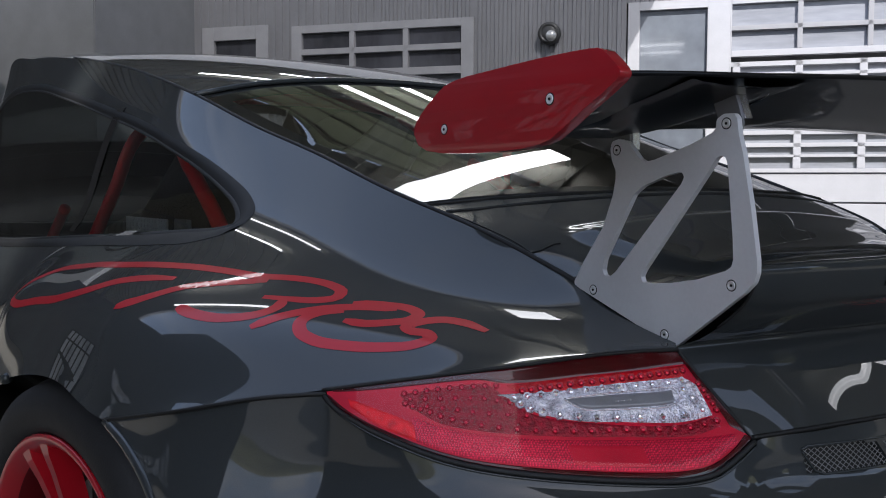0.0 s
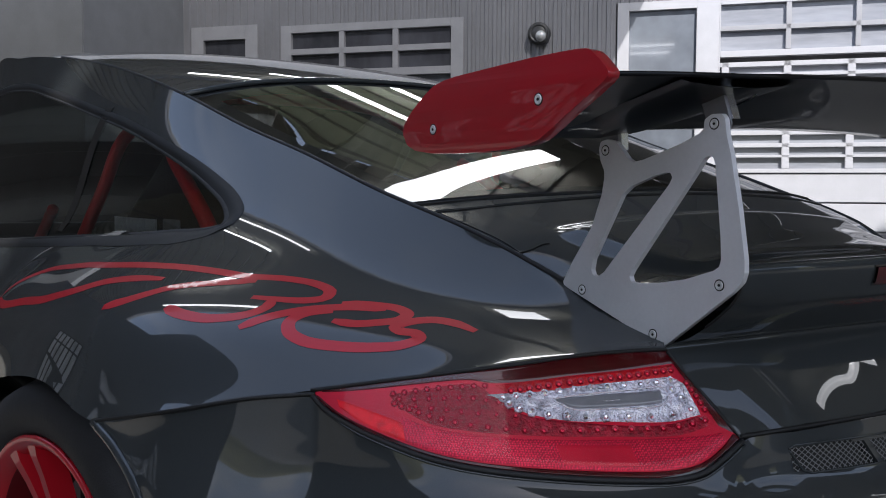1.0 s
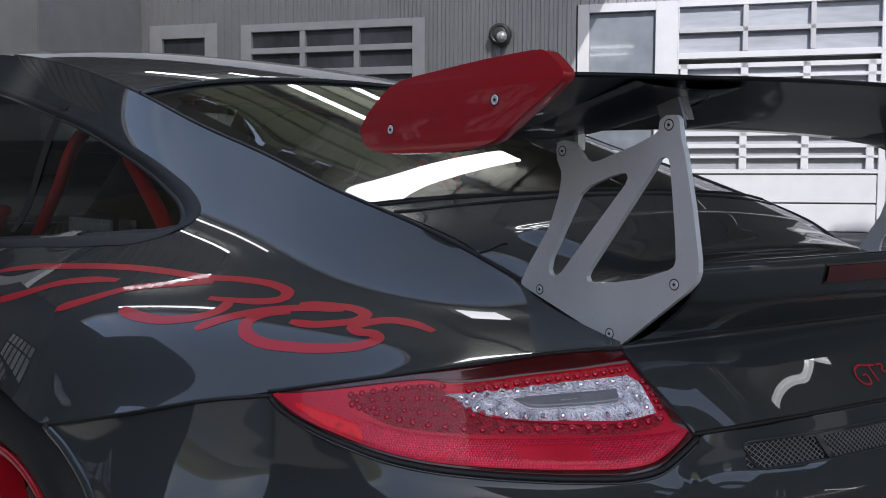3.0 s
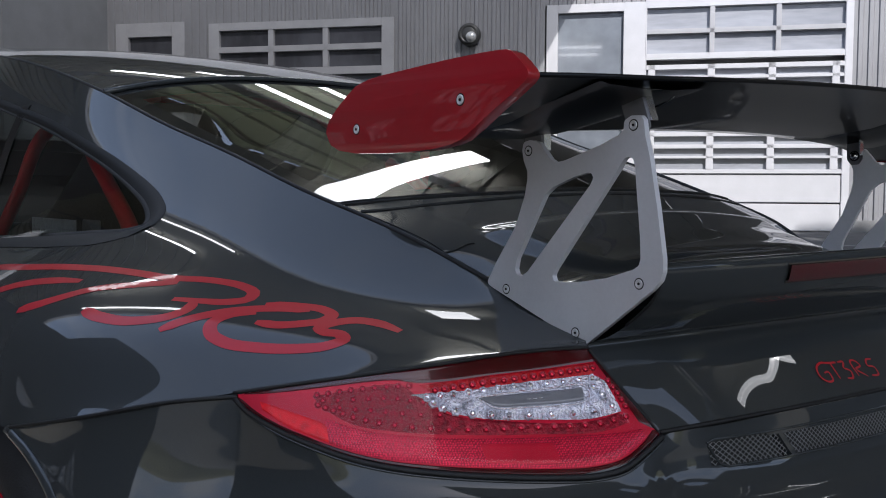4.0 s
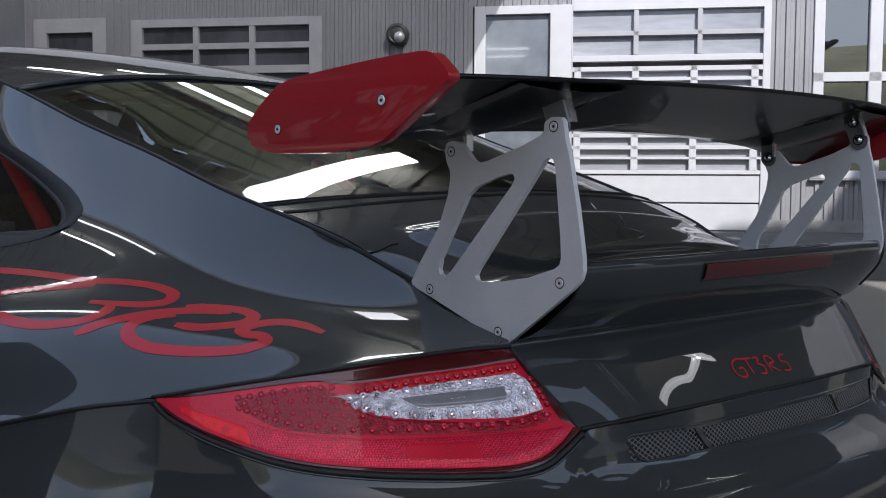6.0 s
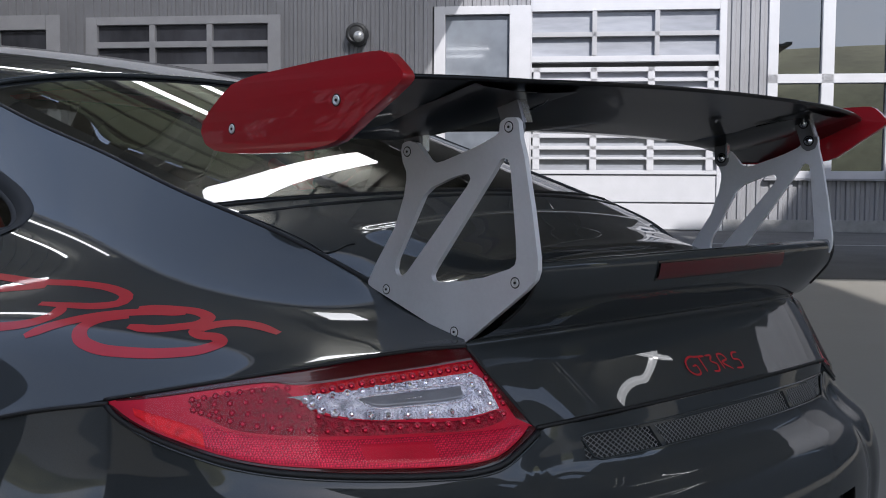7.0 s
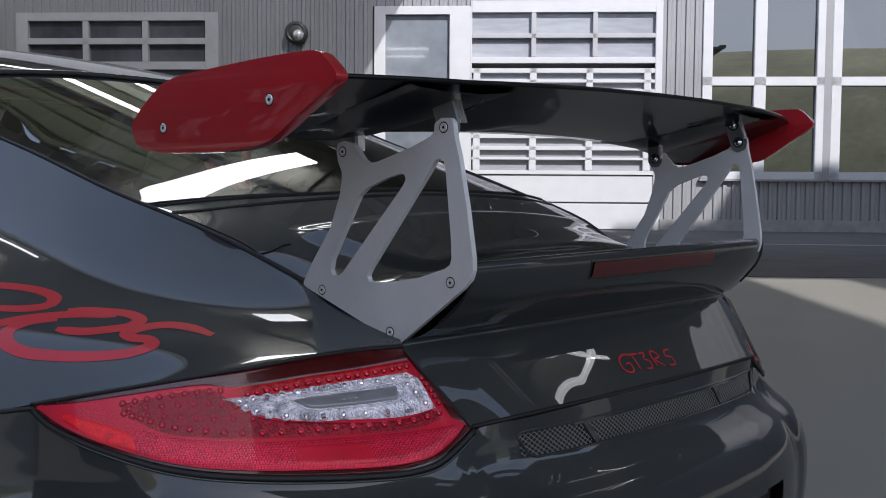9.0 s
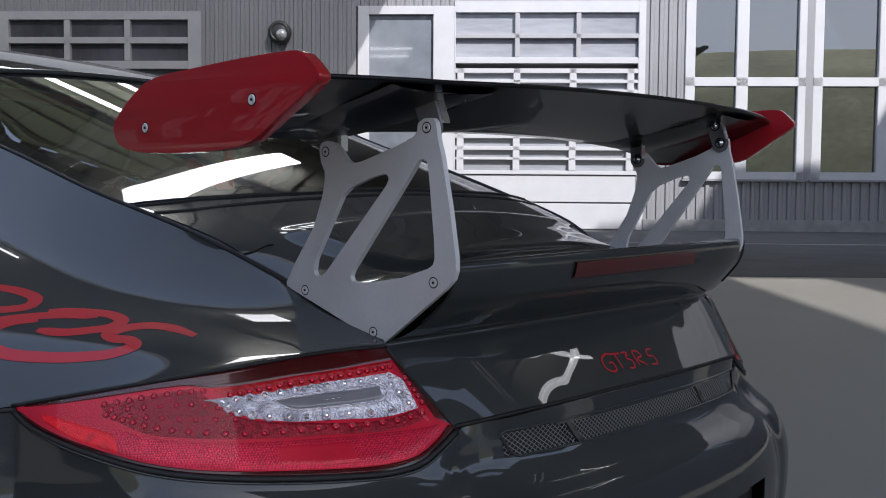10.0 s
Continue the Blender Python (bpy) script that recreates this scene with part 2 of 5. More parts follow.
def spline_at(p, d, s):
    k = int(min(max(np.searchsorted(d, s, side="right") - 1, 0), len(p) - 2))

    def slope(i):
        if i == 0:
            return (p[1] - p[0]) / (d[1] - d[0])
        if i == len(p) - 1:
            return (p[-1] - p[-2]) / (d[-1] - d[-2])
        h0, h1 = d[i] - d[i - 1], d[i + 1] - d[i]
        return ((p[i] - p[i - 1]) / h0 * h1 + (p[i + 1] - p[i]) / h1 * h0) / (h0 + h1)

    h = d[k + 1] - d[k]
    x = (s - d[k]) / h
    return ((2 * x**3 - 3 * x**2 + 1) * p[k] + (x**3 - 2 * x**2 + x) * h * slope(k) + (-2 * x**3 + 3 * x**2) * p[k + 1] + (x**3 - x**2) * h * slope(k + 1))


def skin(rows, nu, nv):
    """A dense grid of points through a coarse grid of control points."""
    across = [spline(r, nu) for r in rows]
    return [list(c) for c in zip(*[spline([r[i] for r in across], nv) for i in range(nu + 1)])]


def grid_mesh(grid, mirror=False, thick=0.0, skip=None):
    bm = bmesh.new()
    for sx in ((1, -1) if mirror else (1,)):
        vs = [[bm.verts.new((sx * p[0], p[1], p[2])) for p in row] for row in grid]
        for i in range(len(grid) - 1):
            for j in range(len(grid[0]) - 1):
                if skip and skip(sum((np.array(grid[a][b], float) for a, b in ((i, j), (i + 1, j), (i + 1, j + 1), (i, j + 1))), np.zeros(3)) / 4):
                    continue
                q = [vs[i][j], vs[i + 1][j], vs[i + 1][j + 1], vs[i][j + 1]]
                bm.faces.new(q if sx > 0 else q[::-1])
    bmesh.ops.remove_doubles(bm, verts=bm.verts[:], dist=1e-5)
    bm.normal_update()
    if thick:
        bmesh.ops.solidify(bm, geom=bm.faces[:], thickness=thick)
    return bm


def rounded(pts, r, n=5):
    """A closed outline with its corners rounded; r: one radius or one a corner."""
    out = []
    k = len(pts)
    for i in range(k):
        a, b, c = (Vector(pts[(i + j) % k]) for j in (-1, 0, 1))
        rad = r[i] if isinstance(r, (list, tuple)) else r
        u, v = (a - b), (c - b)
        w = u.angle(v)
        cut = min(rad / max(math.tan(w / 2), 1e-3), 0.46 * u.length, 0.46 * v.length)
        p, q = b + u.normalized() * cut, b + v.normalized() * cut
        for j in range(n + 1):
            t = j / n
            out.append((1 - t) ** 2 * p + 2 * t * (1 - t) * b + t * t * q)
    return out


def plate(outline, holes, place, thick, bevel=0.0):
    """A flat plate with holes; place(a, b, d) gives the point at (a, b) of the outline and depth d."""
    loops = [[Vector((p[0], p[1], 0)) for p in lp] for lp in (outline, *holes)]
    tris = tessellate_polygon(loops)
    flat = [p for lp in loops for p in lp]
    bm = bmesh.new()
    front = [bm.verts.new(place(p.x, p.y, 0.0)) for p in flat]
    back = [bm.verts.new(place(p.x, p.y, thick)) for p in flat]
    for t in tris:
        for vs, order in ((front, 1), (back, -1)):
            try:
                bm.faces.new([vs[i] for i in t[::order]])
            except ValueError:
                pass
    base = 0
    for lp in loops:
        k = len(lp)
        for i in range(k):
            a, b = base + i, base + (i + 1) % k
            bm.faces.new((front[a], front[b], back[b], back[a]))
        base += k
    return bm


def box(bm, lo, hi, m=None):
    vs = [bm.verts.new((x, y, z)) for x in (lo[0], hi[0]) for y in (lo[1], hi[1]) for z in (lo[2], hi[2])]
    for f in ((0, 1, 3, 2), (4, 6, 7, 5), (0, 4, 5, 1), (2, 3, 7, 6), (0, 2, 6, 4), (1, 5, 7, 3)):
        bm.faces.new([vs[i] for i in f])
    if m is not None:
        bmesh.ops.transform(bm, matrix=m, verts=vs)
    return bm


def boxes(*pairs, bevel=0.0):
    bm = bmesh.new()
    for lo, hi in pairs:
        box(bm, lo, hi)
    if bevel:
        bmesh.ops.bevel(bm, geom=bm.edges[:], offset=bevel, segments=2, affect='EDGES')
    return bm


def tube(pts, r, seg=10, cap=True):
    """A round bar along points; r: one radius or one for each point."""
    bm = bmesh.new()
    rings = []
    pts = [Vector(p) for p in pts]
    for i, p in enumerate(pts):
        d = (pts[min(i + 1, len(pts) - 1)] - pts[max(i - 1, 0)]).normalized()
        a = d.orthogonal().normalized() if i == 0 else (last - d * last.dot(d)).normalized()
        last = a
        b = d.cross(a)
        rad = r[i] if isinstance(r, (list, tuple)) else r
        rings.append([bm.verts.new(p + rad * (math.cos(2 * math.pi * j / seg) * a + math.sin(2 * math.pi * j / seg) * b)) for j in range(seg)])
    for r0, r1 in zip(rings, rings[1:]):
        for j in range(seg):
            bm.faces.new((r0[j], r0[(j + 1) % seg], r1[(j + 1) % seg], r1[j]))
    if cap:
        bm.faces.new(rings[0][::-1])
        bm.faces.new(rings[-1])
    return bm


def lathe(profile, seg, m, cap=True):
    """A turned body: profile of (radius, height) about the z axis of m."""
    bm = bmesh.new()
    rings = [[bm.verts.new(m @ Vector((r * math.cos(2 * math.pi * j / seg), r * math.sin(2 * math.pi * j / seg), h))) for j in range(seg)] for r, h in profile]
    for a, b in zip(rings, rings[1:]):
        for j in range(seg):
            bm.faces.new((a[j], a[(j + 1) % seg], b[(j + 1) % seg], b[j]))
    if cap:
        bm.faces.new(rings[0][::-1])
        bm.faces.new(rings[-1])
    return bm


class Cover:
    """Lays flat outlines on a body's skin, along a given direction."""

    def __init__(self, grids):
        verts, faces = [], []
        for g in grids:
            base = len(verts)
            w = len(g[0])
            verts += [Vector(p) for row in g for p in row]
            faces += [(base + i * w + j, base + (i + 1) * w + j, base + (i + 1) * w + j + 1, base + i * w + j + 1) for i in range(len(g) - 1) for j in range(w - 1)]
        self.tree = BVHTree.FromPolygons(verts, faces)

    def at(self, p, way, lift):
        way = Vector(way).normalized()
        hit, normal, _, _ = self.tree.ray_cast(Vector(p) - way * 3, way)
        if hit is None:
            hit, normal, _, _ = self.tree.find_nearest(Vector(p))
        if normal.dot(way) > 0:
            normal = -normal
        return hit + normal * lift

    def snap(self, p, lift):
        hit, normal, _, _ = self.tree.find_nearest(Vector(p))
        return hit, normal

    def ribbon(self, pts, width, way, lift=0.0012, n=40, bm=None, out=(-0.5, -0.6, 1)):
        """A band of true width along a curve laid on the skin; its ends are slightly narrowed."""
        c = [self.at(p, way, 0.0) for p in spline(pts, n)]
        bm = bm or bmesh.new()
        rows = []
        for i, p in enumerate(c):
            hit, normal = self.snap(p, 0)
            if normal.dot(Vector(out)) < 0:
                normal = -normal
            d = (c[min(i + 1, n)] - c[max(i - 1, 0)]).normalized()
            side = normal.cross(d).normalized()
            w = width / 2 * min(1.0, 0.55 + 6 * min(i, n - i) / n)
            row = []
            for k in (-1, -0.33, 0.33, 1):
                h, nn = self.snap(hit + side * (w * k), 0)
                if nn.dot(normal) < 0:
                    nn = -nn
                row.append(bm.verts.new(h + nn * lift))
            rows.append(row)
        for a, b in zip(rows, rows[1:]):
            for j in range(3):
                bm.faces.new((a[j], a[j + 1], b[j + 1], b[j]))
        return bm

    def strip(self, pts, width, place, way, lift=0.0015, n=60, taper=0.0, bm=None):
        """A ribbon of the given width along a curve of plan points, laid on the skin."""
        c = spline([(*p, 0) for p in pts], n)
        bm = bm or bmesh.new()
        rows = []
        for i, p in enumerate(c):
            d = c[min(i + 1, n)] - c[max(i - 1, 0)]
            d = d / (np.linalg.norm(d) + 1e-9)
            s = i / n
            w = width * (1 - taper * abs(2 * s - 1) ** 3) / 2
            side = np.array((-d[1], d[0], 0))
            rows.append([bm.verts.new(self.at(place(*(p + k * w * side)[:2]), way, lift)) for k in (-1, -0.33, 0.33, 1)])
        for a, b in zip(rows, rows[1:]):
            for j in range(3):
                bm.faces.new((a[j], a[j + 1], b[j + 1], b[j]))
        return bm

# ---------------------------------------------------------------- the yard
PHI = -53.31                                    # the facade's heading
DIST = 26.43
FACADE = pose(0, 0, 0, 0, 0, PHI) @ pose(0, DIST, 0)


def ground():
    bm = bmesh.new()
    vs = [bm.verts.new(p) for p in ((-400, -400, 0), (400, -400, 0), (400, 400, 0), (-400, 400, 0))]
    bm.faces.new(vs)
    tagged(part("ground", bm, FLOOR), "smooth grey polished concrete yard floor", "floor", kind="structure")


def ribbed(u0, u1, z0, z1, pitch=0.26, depth=0.05, off=0.0):
    """Trapezoid sheet cladding, seen from -y."""
    bm = bmesh.new()
    u = u0
    xs = []
    while u < u1 - 1e-6:
        for f, d in ((0.0, 0), (0.42, 0), (0.52, -depth), (0.9, -depth)):
            if u + f * pitch < u1:
                xs.append((u + f * pitch, d + off))
        u += pitch
    xs.append((u1, off))
    lo = [bm.verts.new((a, b, z0)) for a, b in xs]
    hi = [bm.verts.new((a, b, z1)) for a, b in xs]
    for i in range(len(xs) - 1):
        bm.faces.new((lo[i], lo[i + 1], hi[i + 1], hi[i]))
    return bm


def facade():
    # The taller right end is unseen, added to block sky in the lid's reflection.
    wall = part("wall_facade", boxes(((-45, 0.35, 0), (34, 0.6, 11.0)), ((18.5, 0.35, 11.002), (34, 0.6, 16.0))), CLAD_DARK, smooth=False)
    wall.matrix_world = FACADE
    tagged(wall, "grey ribbed metal clad workshop wall", "wall", kind="structure")
    # cladding sheets between the openings
    spans = [(-18.25, -17.95, 0.34, 9.8), (-17.95, -15.5, 6.40, 9.8), (-15.5, -14.66, 0.34, 9.8), (-14.66, -8.55, 6.30, 9.8), (-8.55, -4.0, 0.34, 9.8),
             (-4.0, -1.0, 6.45, 9.8), (-1.0, 4.36, 6.62, 9.8), (4.36, 5.50, 0.34, 9.8), (5.5, 12.9, 0.34, 1.50), (12.9, 34, 0.34, 9.8), (-45, -18.25, 0.34, 9.8)]
    for s in spans:
        part("cladding_sheet", ribbed(*s), CLAD, wall, smooth=False)
    part("plinth", boxes(((-45, -0.1, 0), (-15, 0.3, 0.34)), ((-8.5, -0.1, 0), (-4.0, 0.3, 0.34)), ((4.36, -0.1, 0), (34, 0.3, 0.34))), PLINTH, wall, smooth=False)
    return wall


def frame_of(bars, name, label, kids=(), panes=(), depth=(-0.06, 0.12), pane_y=0.08, category="window", pane_mat=None, bar_mat=None):
    """A window or door: white bars (u0, z0, u1, z1), and panes behind them."""
    top = empty(name, label, category)
    top["kind"] = "structure"
    top.matrix_world = FACADE
    for b in bars:
        bm = boxes(((b[0], depth[0], b[1]), (b[2], depth[1], b[3])), bevel=0.012)
        part("window_frame", bm, bar_mat(b) if bar_mat else WHITE, top, smooth=False)
    for p in panes:
        bm = boxes(((p[0], pane_y, p[1]), (p[2], pane_y + 0.02, p[3])))
        part("pane", bm, pane_mat or PANE, top, smooth=False)
    return top


def openings():
    # small glazed door
    frame_of([(-17.95, 0, -17.5, 6.40), (-15.95, 0, -15.5, 6.40), (-17.5, 5.95, -15.95, 6.40)], "door_1", "grey framed glazed side door", panes=[(-17.5, 0.1, -15.95, 5.95)], category="door", pane_mat=DIM_PANE, bar_mat=lambda b: GREY_FRAME)
    # sectional door with two rows of panes
    u = (-14.3, -12.55, -10.75, -8.95)
    bars = [(-14.66, 0, -14.3, 6.3), (-8.95, 0, -8.55, 6.3), (-14.3, 6.05, -8.95, 6.3), (-14.3, 5.36, -8.95, 5.55), (-14.3, 4.62, -8.95, 4.86), (-12.64, 4.86, -12.46, 6.05), (-10.84, 4.86, -10.66, 6.05)]
    frame_of(bars, "door_2", "grey sectional workshop door with two rows of panes", panes=[(-14.3, 0.3, -8.95, 6.05)], category="door", pane_mat=DIM_PANE, bar_mat=lambda b: GREY_FRAME)
    # narrow glazed door
    frame_of([(-3.95, 0, -3.62, 6.45), (-1.75, 0, -1.14, 6.45), (-3.62, 6.2, -1.75, 6.45)], "door_3", "tall narrow white framed glass door", panes=[(-3.62, 0.1, -1.75, 6.2)], category="door", pane_mat=SKY_PANE)
    # big sectional door
    bars = [(-1.14, 0, -1.10, 6.6), (4.16, 0, 4.36, 6.6), (-1.1, 6.25, 4.16, 6.6), (-1.1, 5.52, 4.16, 5.66), (-1.1, 4.80, 4.16, 4.98)]
    for z0, z1 in ((4.52, 4.66), (4.24, 4.34), (3.92, 4.06), (3.6, 3.7), (3.28, 3.42), (2.96, 3.06), (2.64, 2.76), (2.30, 2.42), (2.02, 2.10), (1.60, 1.72)):
        bars.append((-1.1, z0, 4.16, z1))
    for c in (0.68, 2.44):
        bars.append((c - 0.07, 4.98, c + 0.07, 6.25))
    for c in (-0.95, 0.68, 2.30, 3.95):
        bars.append((c - 0.1, 1.72, c + 0.1, 4.66))
    door = frame_of(bars, "door_4", "large white sectional workshop door with rows of panes", panes=[(-1.1, 4.98, 4.16, 6.25), (-1.1, 1.72, 4.16, 4.52)], category="door", pane_mat=CLOUD_PANE, bar_mat=lambda b: GREY_FRAME if 4.9 < b[1] < 6.2 and b[2] - b[0] < 6 and b[0] > -1.12 and b[2] < 4.17 else WHITE)
    part("panel", boxes(((-1.1, -0.02, 0.80), (4.16, 0.12, 1.58)), bevel=0.02), WHITE, door, smooth=False)
    part("panel", boxes(((-1.1, -0.02, 0.02), (4.16, 0.12, 0.77)), bevel=0.02), WHITE, door, smooth=False)
    # tall windows
    for k, (a, b) in enumerate(((5.50, 8.92), (9.12, 12.9))):
        mid = a + (7.12 - 5.5) * (1.0 if k == 0 else 1.24)
        bars = [(a, 1.5, a + 0.28, 9.6), (b - 0.22, 1.5, b, 9.6), (mid - 0.17, 1.72, mid + 0.17, 9.6), (a, 1.5, b, 1.72), (a, 4.16, b, 4.42), (a, 9.3, b, 9.6)]
        w = frame_of(bars, "window_1" if k == 0 else "window_2", "tall white framed window that mirrors cloudy sky and hills", panes=[(a + 0.28, 1.72, b - 0.22, 9.3)], pane_mat=MIRROR_PANE)
        part("window_sill", boxes(((a - 0.05, -0.16, 1.44), (b + 0.05, 0.02, 1.5)), bevel=0.01), CLAD, w, smooth=False)
    part("pillar", boxes(((8.92, -0.05, 1.5), (9.12, 0.1, 9.6))), CLAD, bpy.data.objects["wall_facade"], smooth=False)


def flood_light():
    top = empty("flood_light", "round black bulkhead lamp with domed glass on the clad wall", "lamp", m=FACADE @ pose(-6.2, -0.06, 5.66, 90))
    part("housing", lathe([(0.30, 0.0), (0.33, 0.05), (0.33, 0.22), (0.29, 0.27)], 28, Matrix()), LAMP, top)
    part("rim", lathe([(0.29, 0.268), (0.255, 0.30), (0.225, 0.285), (0.20, 0.262)], 28, Matrix()), LAMP, top)
    part("glass_dome", lathe([(0.17, 0.25), (0.165, 0.31), (0.125, 0.37), (0.06, 0.405), (0.01, 0.412)], 28, Matrix.Translation((0.075, -0.085, 0))), mat("lamp_glass", (0.55, 0.55, 0.54), 0.18, 0.5, coat=1.0, noise_scale=9, noise_amt=0.3), top, "silvery dome glass")


BRIGHT_PANE = mat("bright_pane", (0.72, 0.74, 0.77), 0.2, noise_scale=1.6, noise_amt=0.4)


def side_building():
    """The plain block that stands forward of the facade, and the dark workshop across the yard."""
    b = part("wall_return", boxes(((-40, -5.1, 0), (-18.25, -0.02, 12.5)), bevel=0.03), WALL, smooth=False)
    b.matrix_world = FACADE
    tagged(b, "plain grey rendered wall block", "wall", kind="structure")
    # dark workshop front beside the car
    m = pose(-6.6, 3.5, 0, 0, 0, 75.3)
    w = part("wall_workshop", boxes(((-5.2, 0, 0), (5.1, 0.4, 9.6)), ((5.1, 0, 0), (27.0, 0.4, 5.4))), mat("dark_facade", (0.11, 0.112, 0.115), 0.7, noise_scale=1, noise_amt=0.2), smooth=False)
    w.matrix_world = m
    tagged(w, "dark workshop wall beside the car", "wall", kind="structure")
    for a, wide, z0 in ((6.8, 2.4, 0.55), (4.3, 1.0, 0.5), (1.0, 1.6, 0.4)):
        win = empty("window_3", "gridded workshop window in the dark wall", "window")
        win["kind"] = "structure"
        win.matrix_world = m
        part("pane", boxes(((a, -0.03, z0), (a + wide, -0.01, z0 + 1.2))), BRIGHT_PANE, win, smooth=False)
        cols = max(3, round(wide / 0.4))
        for i in range(cols + 1):
            part("bar", boxes(((a + i * wide / cols - 0.03, -0.06, z0), (a + i * wide / cols + 0.03, -0.02, z0 + 1.2))), DARK, win, smooth=False)
        for i in range(4):
            part("bar", boxes(((a, -0.065, z0 + i * 0.4 - 0.025), (a + wide, -0.02, z0 + i * 0.4 + 0.025))), DARK, win, smooth=False)
    # unseen far end wall with one tall opening, added to shape the lid's reflections
    e = part("wall_east", boxes(((34, -12 - DIST, 0), (34.4, 6.2 - DIST, 9.5)), ((34, 9.0 - DIST, 0), (34.4, 0, 16.0))), WALL, smooth=False)
    e.matrix_world = FACADE
    tagged(e, "unseen plain grey end wall with a tall opening, added for reflections", "wall", kind="structure")


def canopy():
    """Ribbed sheet roofs over the polished floor, with a wide gap of open sky, a narrow slot and bright roof lights.
    All unseen; gap and slot are placed to shape the sun and reflections.
    """
    z = 7.6
    bm, bm3 = bmesh.new(), bmesh.new()
    u = -34.0
    while u < 34:
        if u < 0.3:
            segs = [(-12.0, -2.8), (3.6, 18.0)]
        elif 6.7 <= u < 7.75:
            segs = [(-12.0, -2.2), (3.4, 14.0)]
        elif u < 6.5:
            segs = [(-12.0, 18.0)]
        elif u < 9.3:
            segs = [(-12.0, 14.0 if u < 8.0 else 10.8)]
        else:
            segs = []
        if -7.0 < u < 0.9:
            segs[0] = (-5.0, segs[0][1])
        dull = -6.7 < u < -3.5
        if dull:
            segs = [(-5.0, -2.8), (3.6, 8.4)]
        for a, b in segs:
            box(bm, (u, a - DIST, z), (u + 0.33, b - DIST, z + 0.10))
            box(bm, (u + 0.33, a - DIST, z + 0.06), (u + 0.6, b - DIST, z + 0.18))
        u += 0.6
    box(bm3, (-6.4, 8.45 - DIST, z + 0.02), (-2.95, 18.0 - DIST, z + 0.04))
    for k in range(11):
        box(bm, (-6.4, 8.6 + 0.9 * k - DIST, z - 0.06), (-2.95, 8.68 + 0.9 * k - DIST, z + 0.01))
    c = part("ceiling", bm, ROOF, smooth=False)
    c.matrix_world = FACADE
    tagged(c, "ribbed sheet metal roof over the car", "ceiling", kind="structure")
    # Unseen sheet before the facade, added to dim and scatter the sun on it.
    bm = bmesh.new()
    u = -34.0
    while u < -2.6:
        box(bm, (u, 18.02 - DIST, z), (min(u + 15.1, -2.6), (21.2 if u < -18.95 else 26.3) - DIST, z + 0.02))
        u += 15.1
    c = part("ceiling_panels", bm3, DULL_SHEET, smooth=False)
    c.matrix_world = FACADE
    tagged(c, "aged yellowish translucent roof sheets", "ceiling", kind="structure")
    # Unseen high roof, added to keep bright sky out of the lid's reflections.
    bm2 = bmesh.new()
    u = 9.4
    while u < 32:
        edge = (15.4 if u < 12 else 17.0 if u < 15 else 21.0) - DIST
        box(bm2, (u, 0.2 - DIST, 12.0), (u + 0.5, edge, 12.1))
        box(bm2, (u + 0.5, 0.2 - DIST, 12.06), (u + 0.9, edge, 12.16))
        u += 0.9
    c = part("ceiling_sky_block", bm2, ROOF, smooth=False)
    c.matrix_world = FACADE
    tagged(c, "unseen high ribbed roof added to block sky from the boot lid", "ceiling", kind="structure")
    c = part("ceiling_sun_screen", bm, MILKY, smooth=False)
    c.matrix_world = FACADE
    tagged(c, "unseen milky sheet added to dim the sun on the wall", "ceiling", kind="structure")
    f = part("trim", boxes(((-3.0, 17.9 - DIST, 5.05), (7.4, 18.0 - DIST, z - 0.01))), CLAD_DARK, smooth=False)
    f.matrix_world = FACADE
    tagged(f, "dark sheet fascia along the roof edge", "fascia", kind="structure")
    for v in (-2.9, 3.7, 10.9):
        beam = part("beam", boxes(((-34, v - DIST - 0.1, z - 0.32), (34 if v > 30 else (9.2 if v > 3.6 else 0.2), v - DIST + 0.1, z - 0.01))), CLAD_DARK, smooth=False)
        beam.matrix_world = FACADE
        tagged(beam, "dark steel roof beam", "beam", kind="structure")
    for u0, n0, u1, n1, slant in ROOF_LIGHTS:
        bm = boxes(((u0, n0 - DIST, z - 0.45), (u1, n1 - DIST, z - 0.37)), bevel=0.01)
        for v in bm.verts:
            v.co.x += slant * (v.co.y - n0 + DIST)
        l = part("roof_light", bm, DIM_TUBE if u0 > 6 else TUBE, smooth=False)
        l.matrix_world = FACADE
        tagged(l, "long bright white roof light, unseen, placed for its reflection in the car", "roof light", "roof lights of the canopy")


# Unseen lights, each placed so that its reflection makes a streak on the car.
ROOF_LIGHTS = [(-3.37, 6.6, -2.97, 14.0, 0.12), (-9.2, 6.25, -6.2, 6.42, 0.0), (-9.3, 4.05, -5.0, 4.2, 0.0), (-2.0, 4.3, -1.6, 5.3, 0.0), (8.22, 5.2, 8.34, 7.2, 0.0), (6.4, 4.3, 6.45, 7.6, 0.69), (-9.0, 11.4, -3.7, 11.58, 0.0), (-8.2, 13.6, -3.2, 13.78, 0.0)]


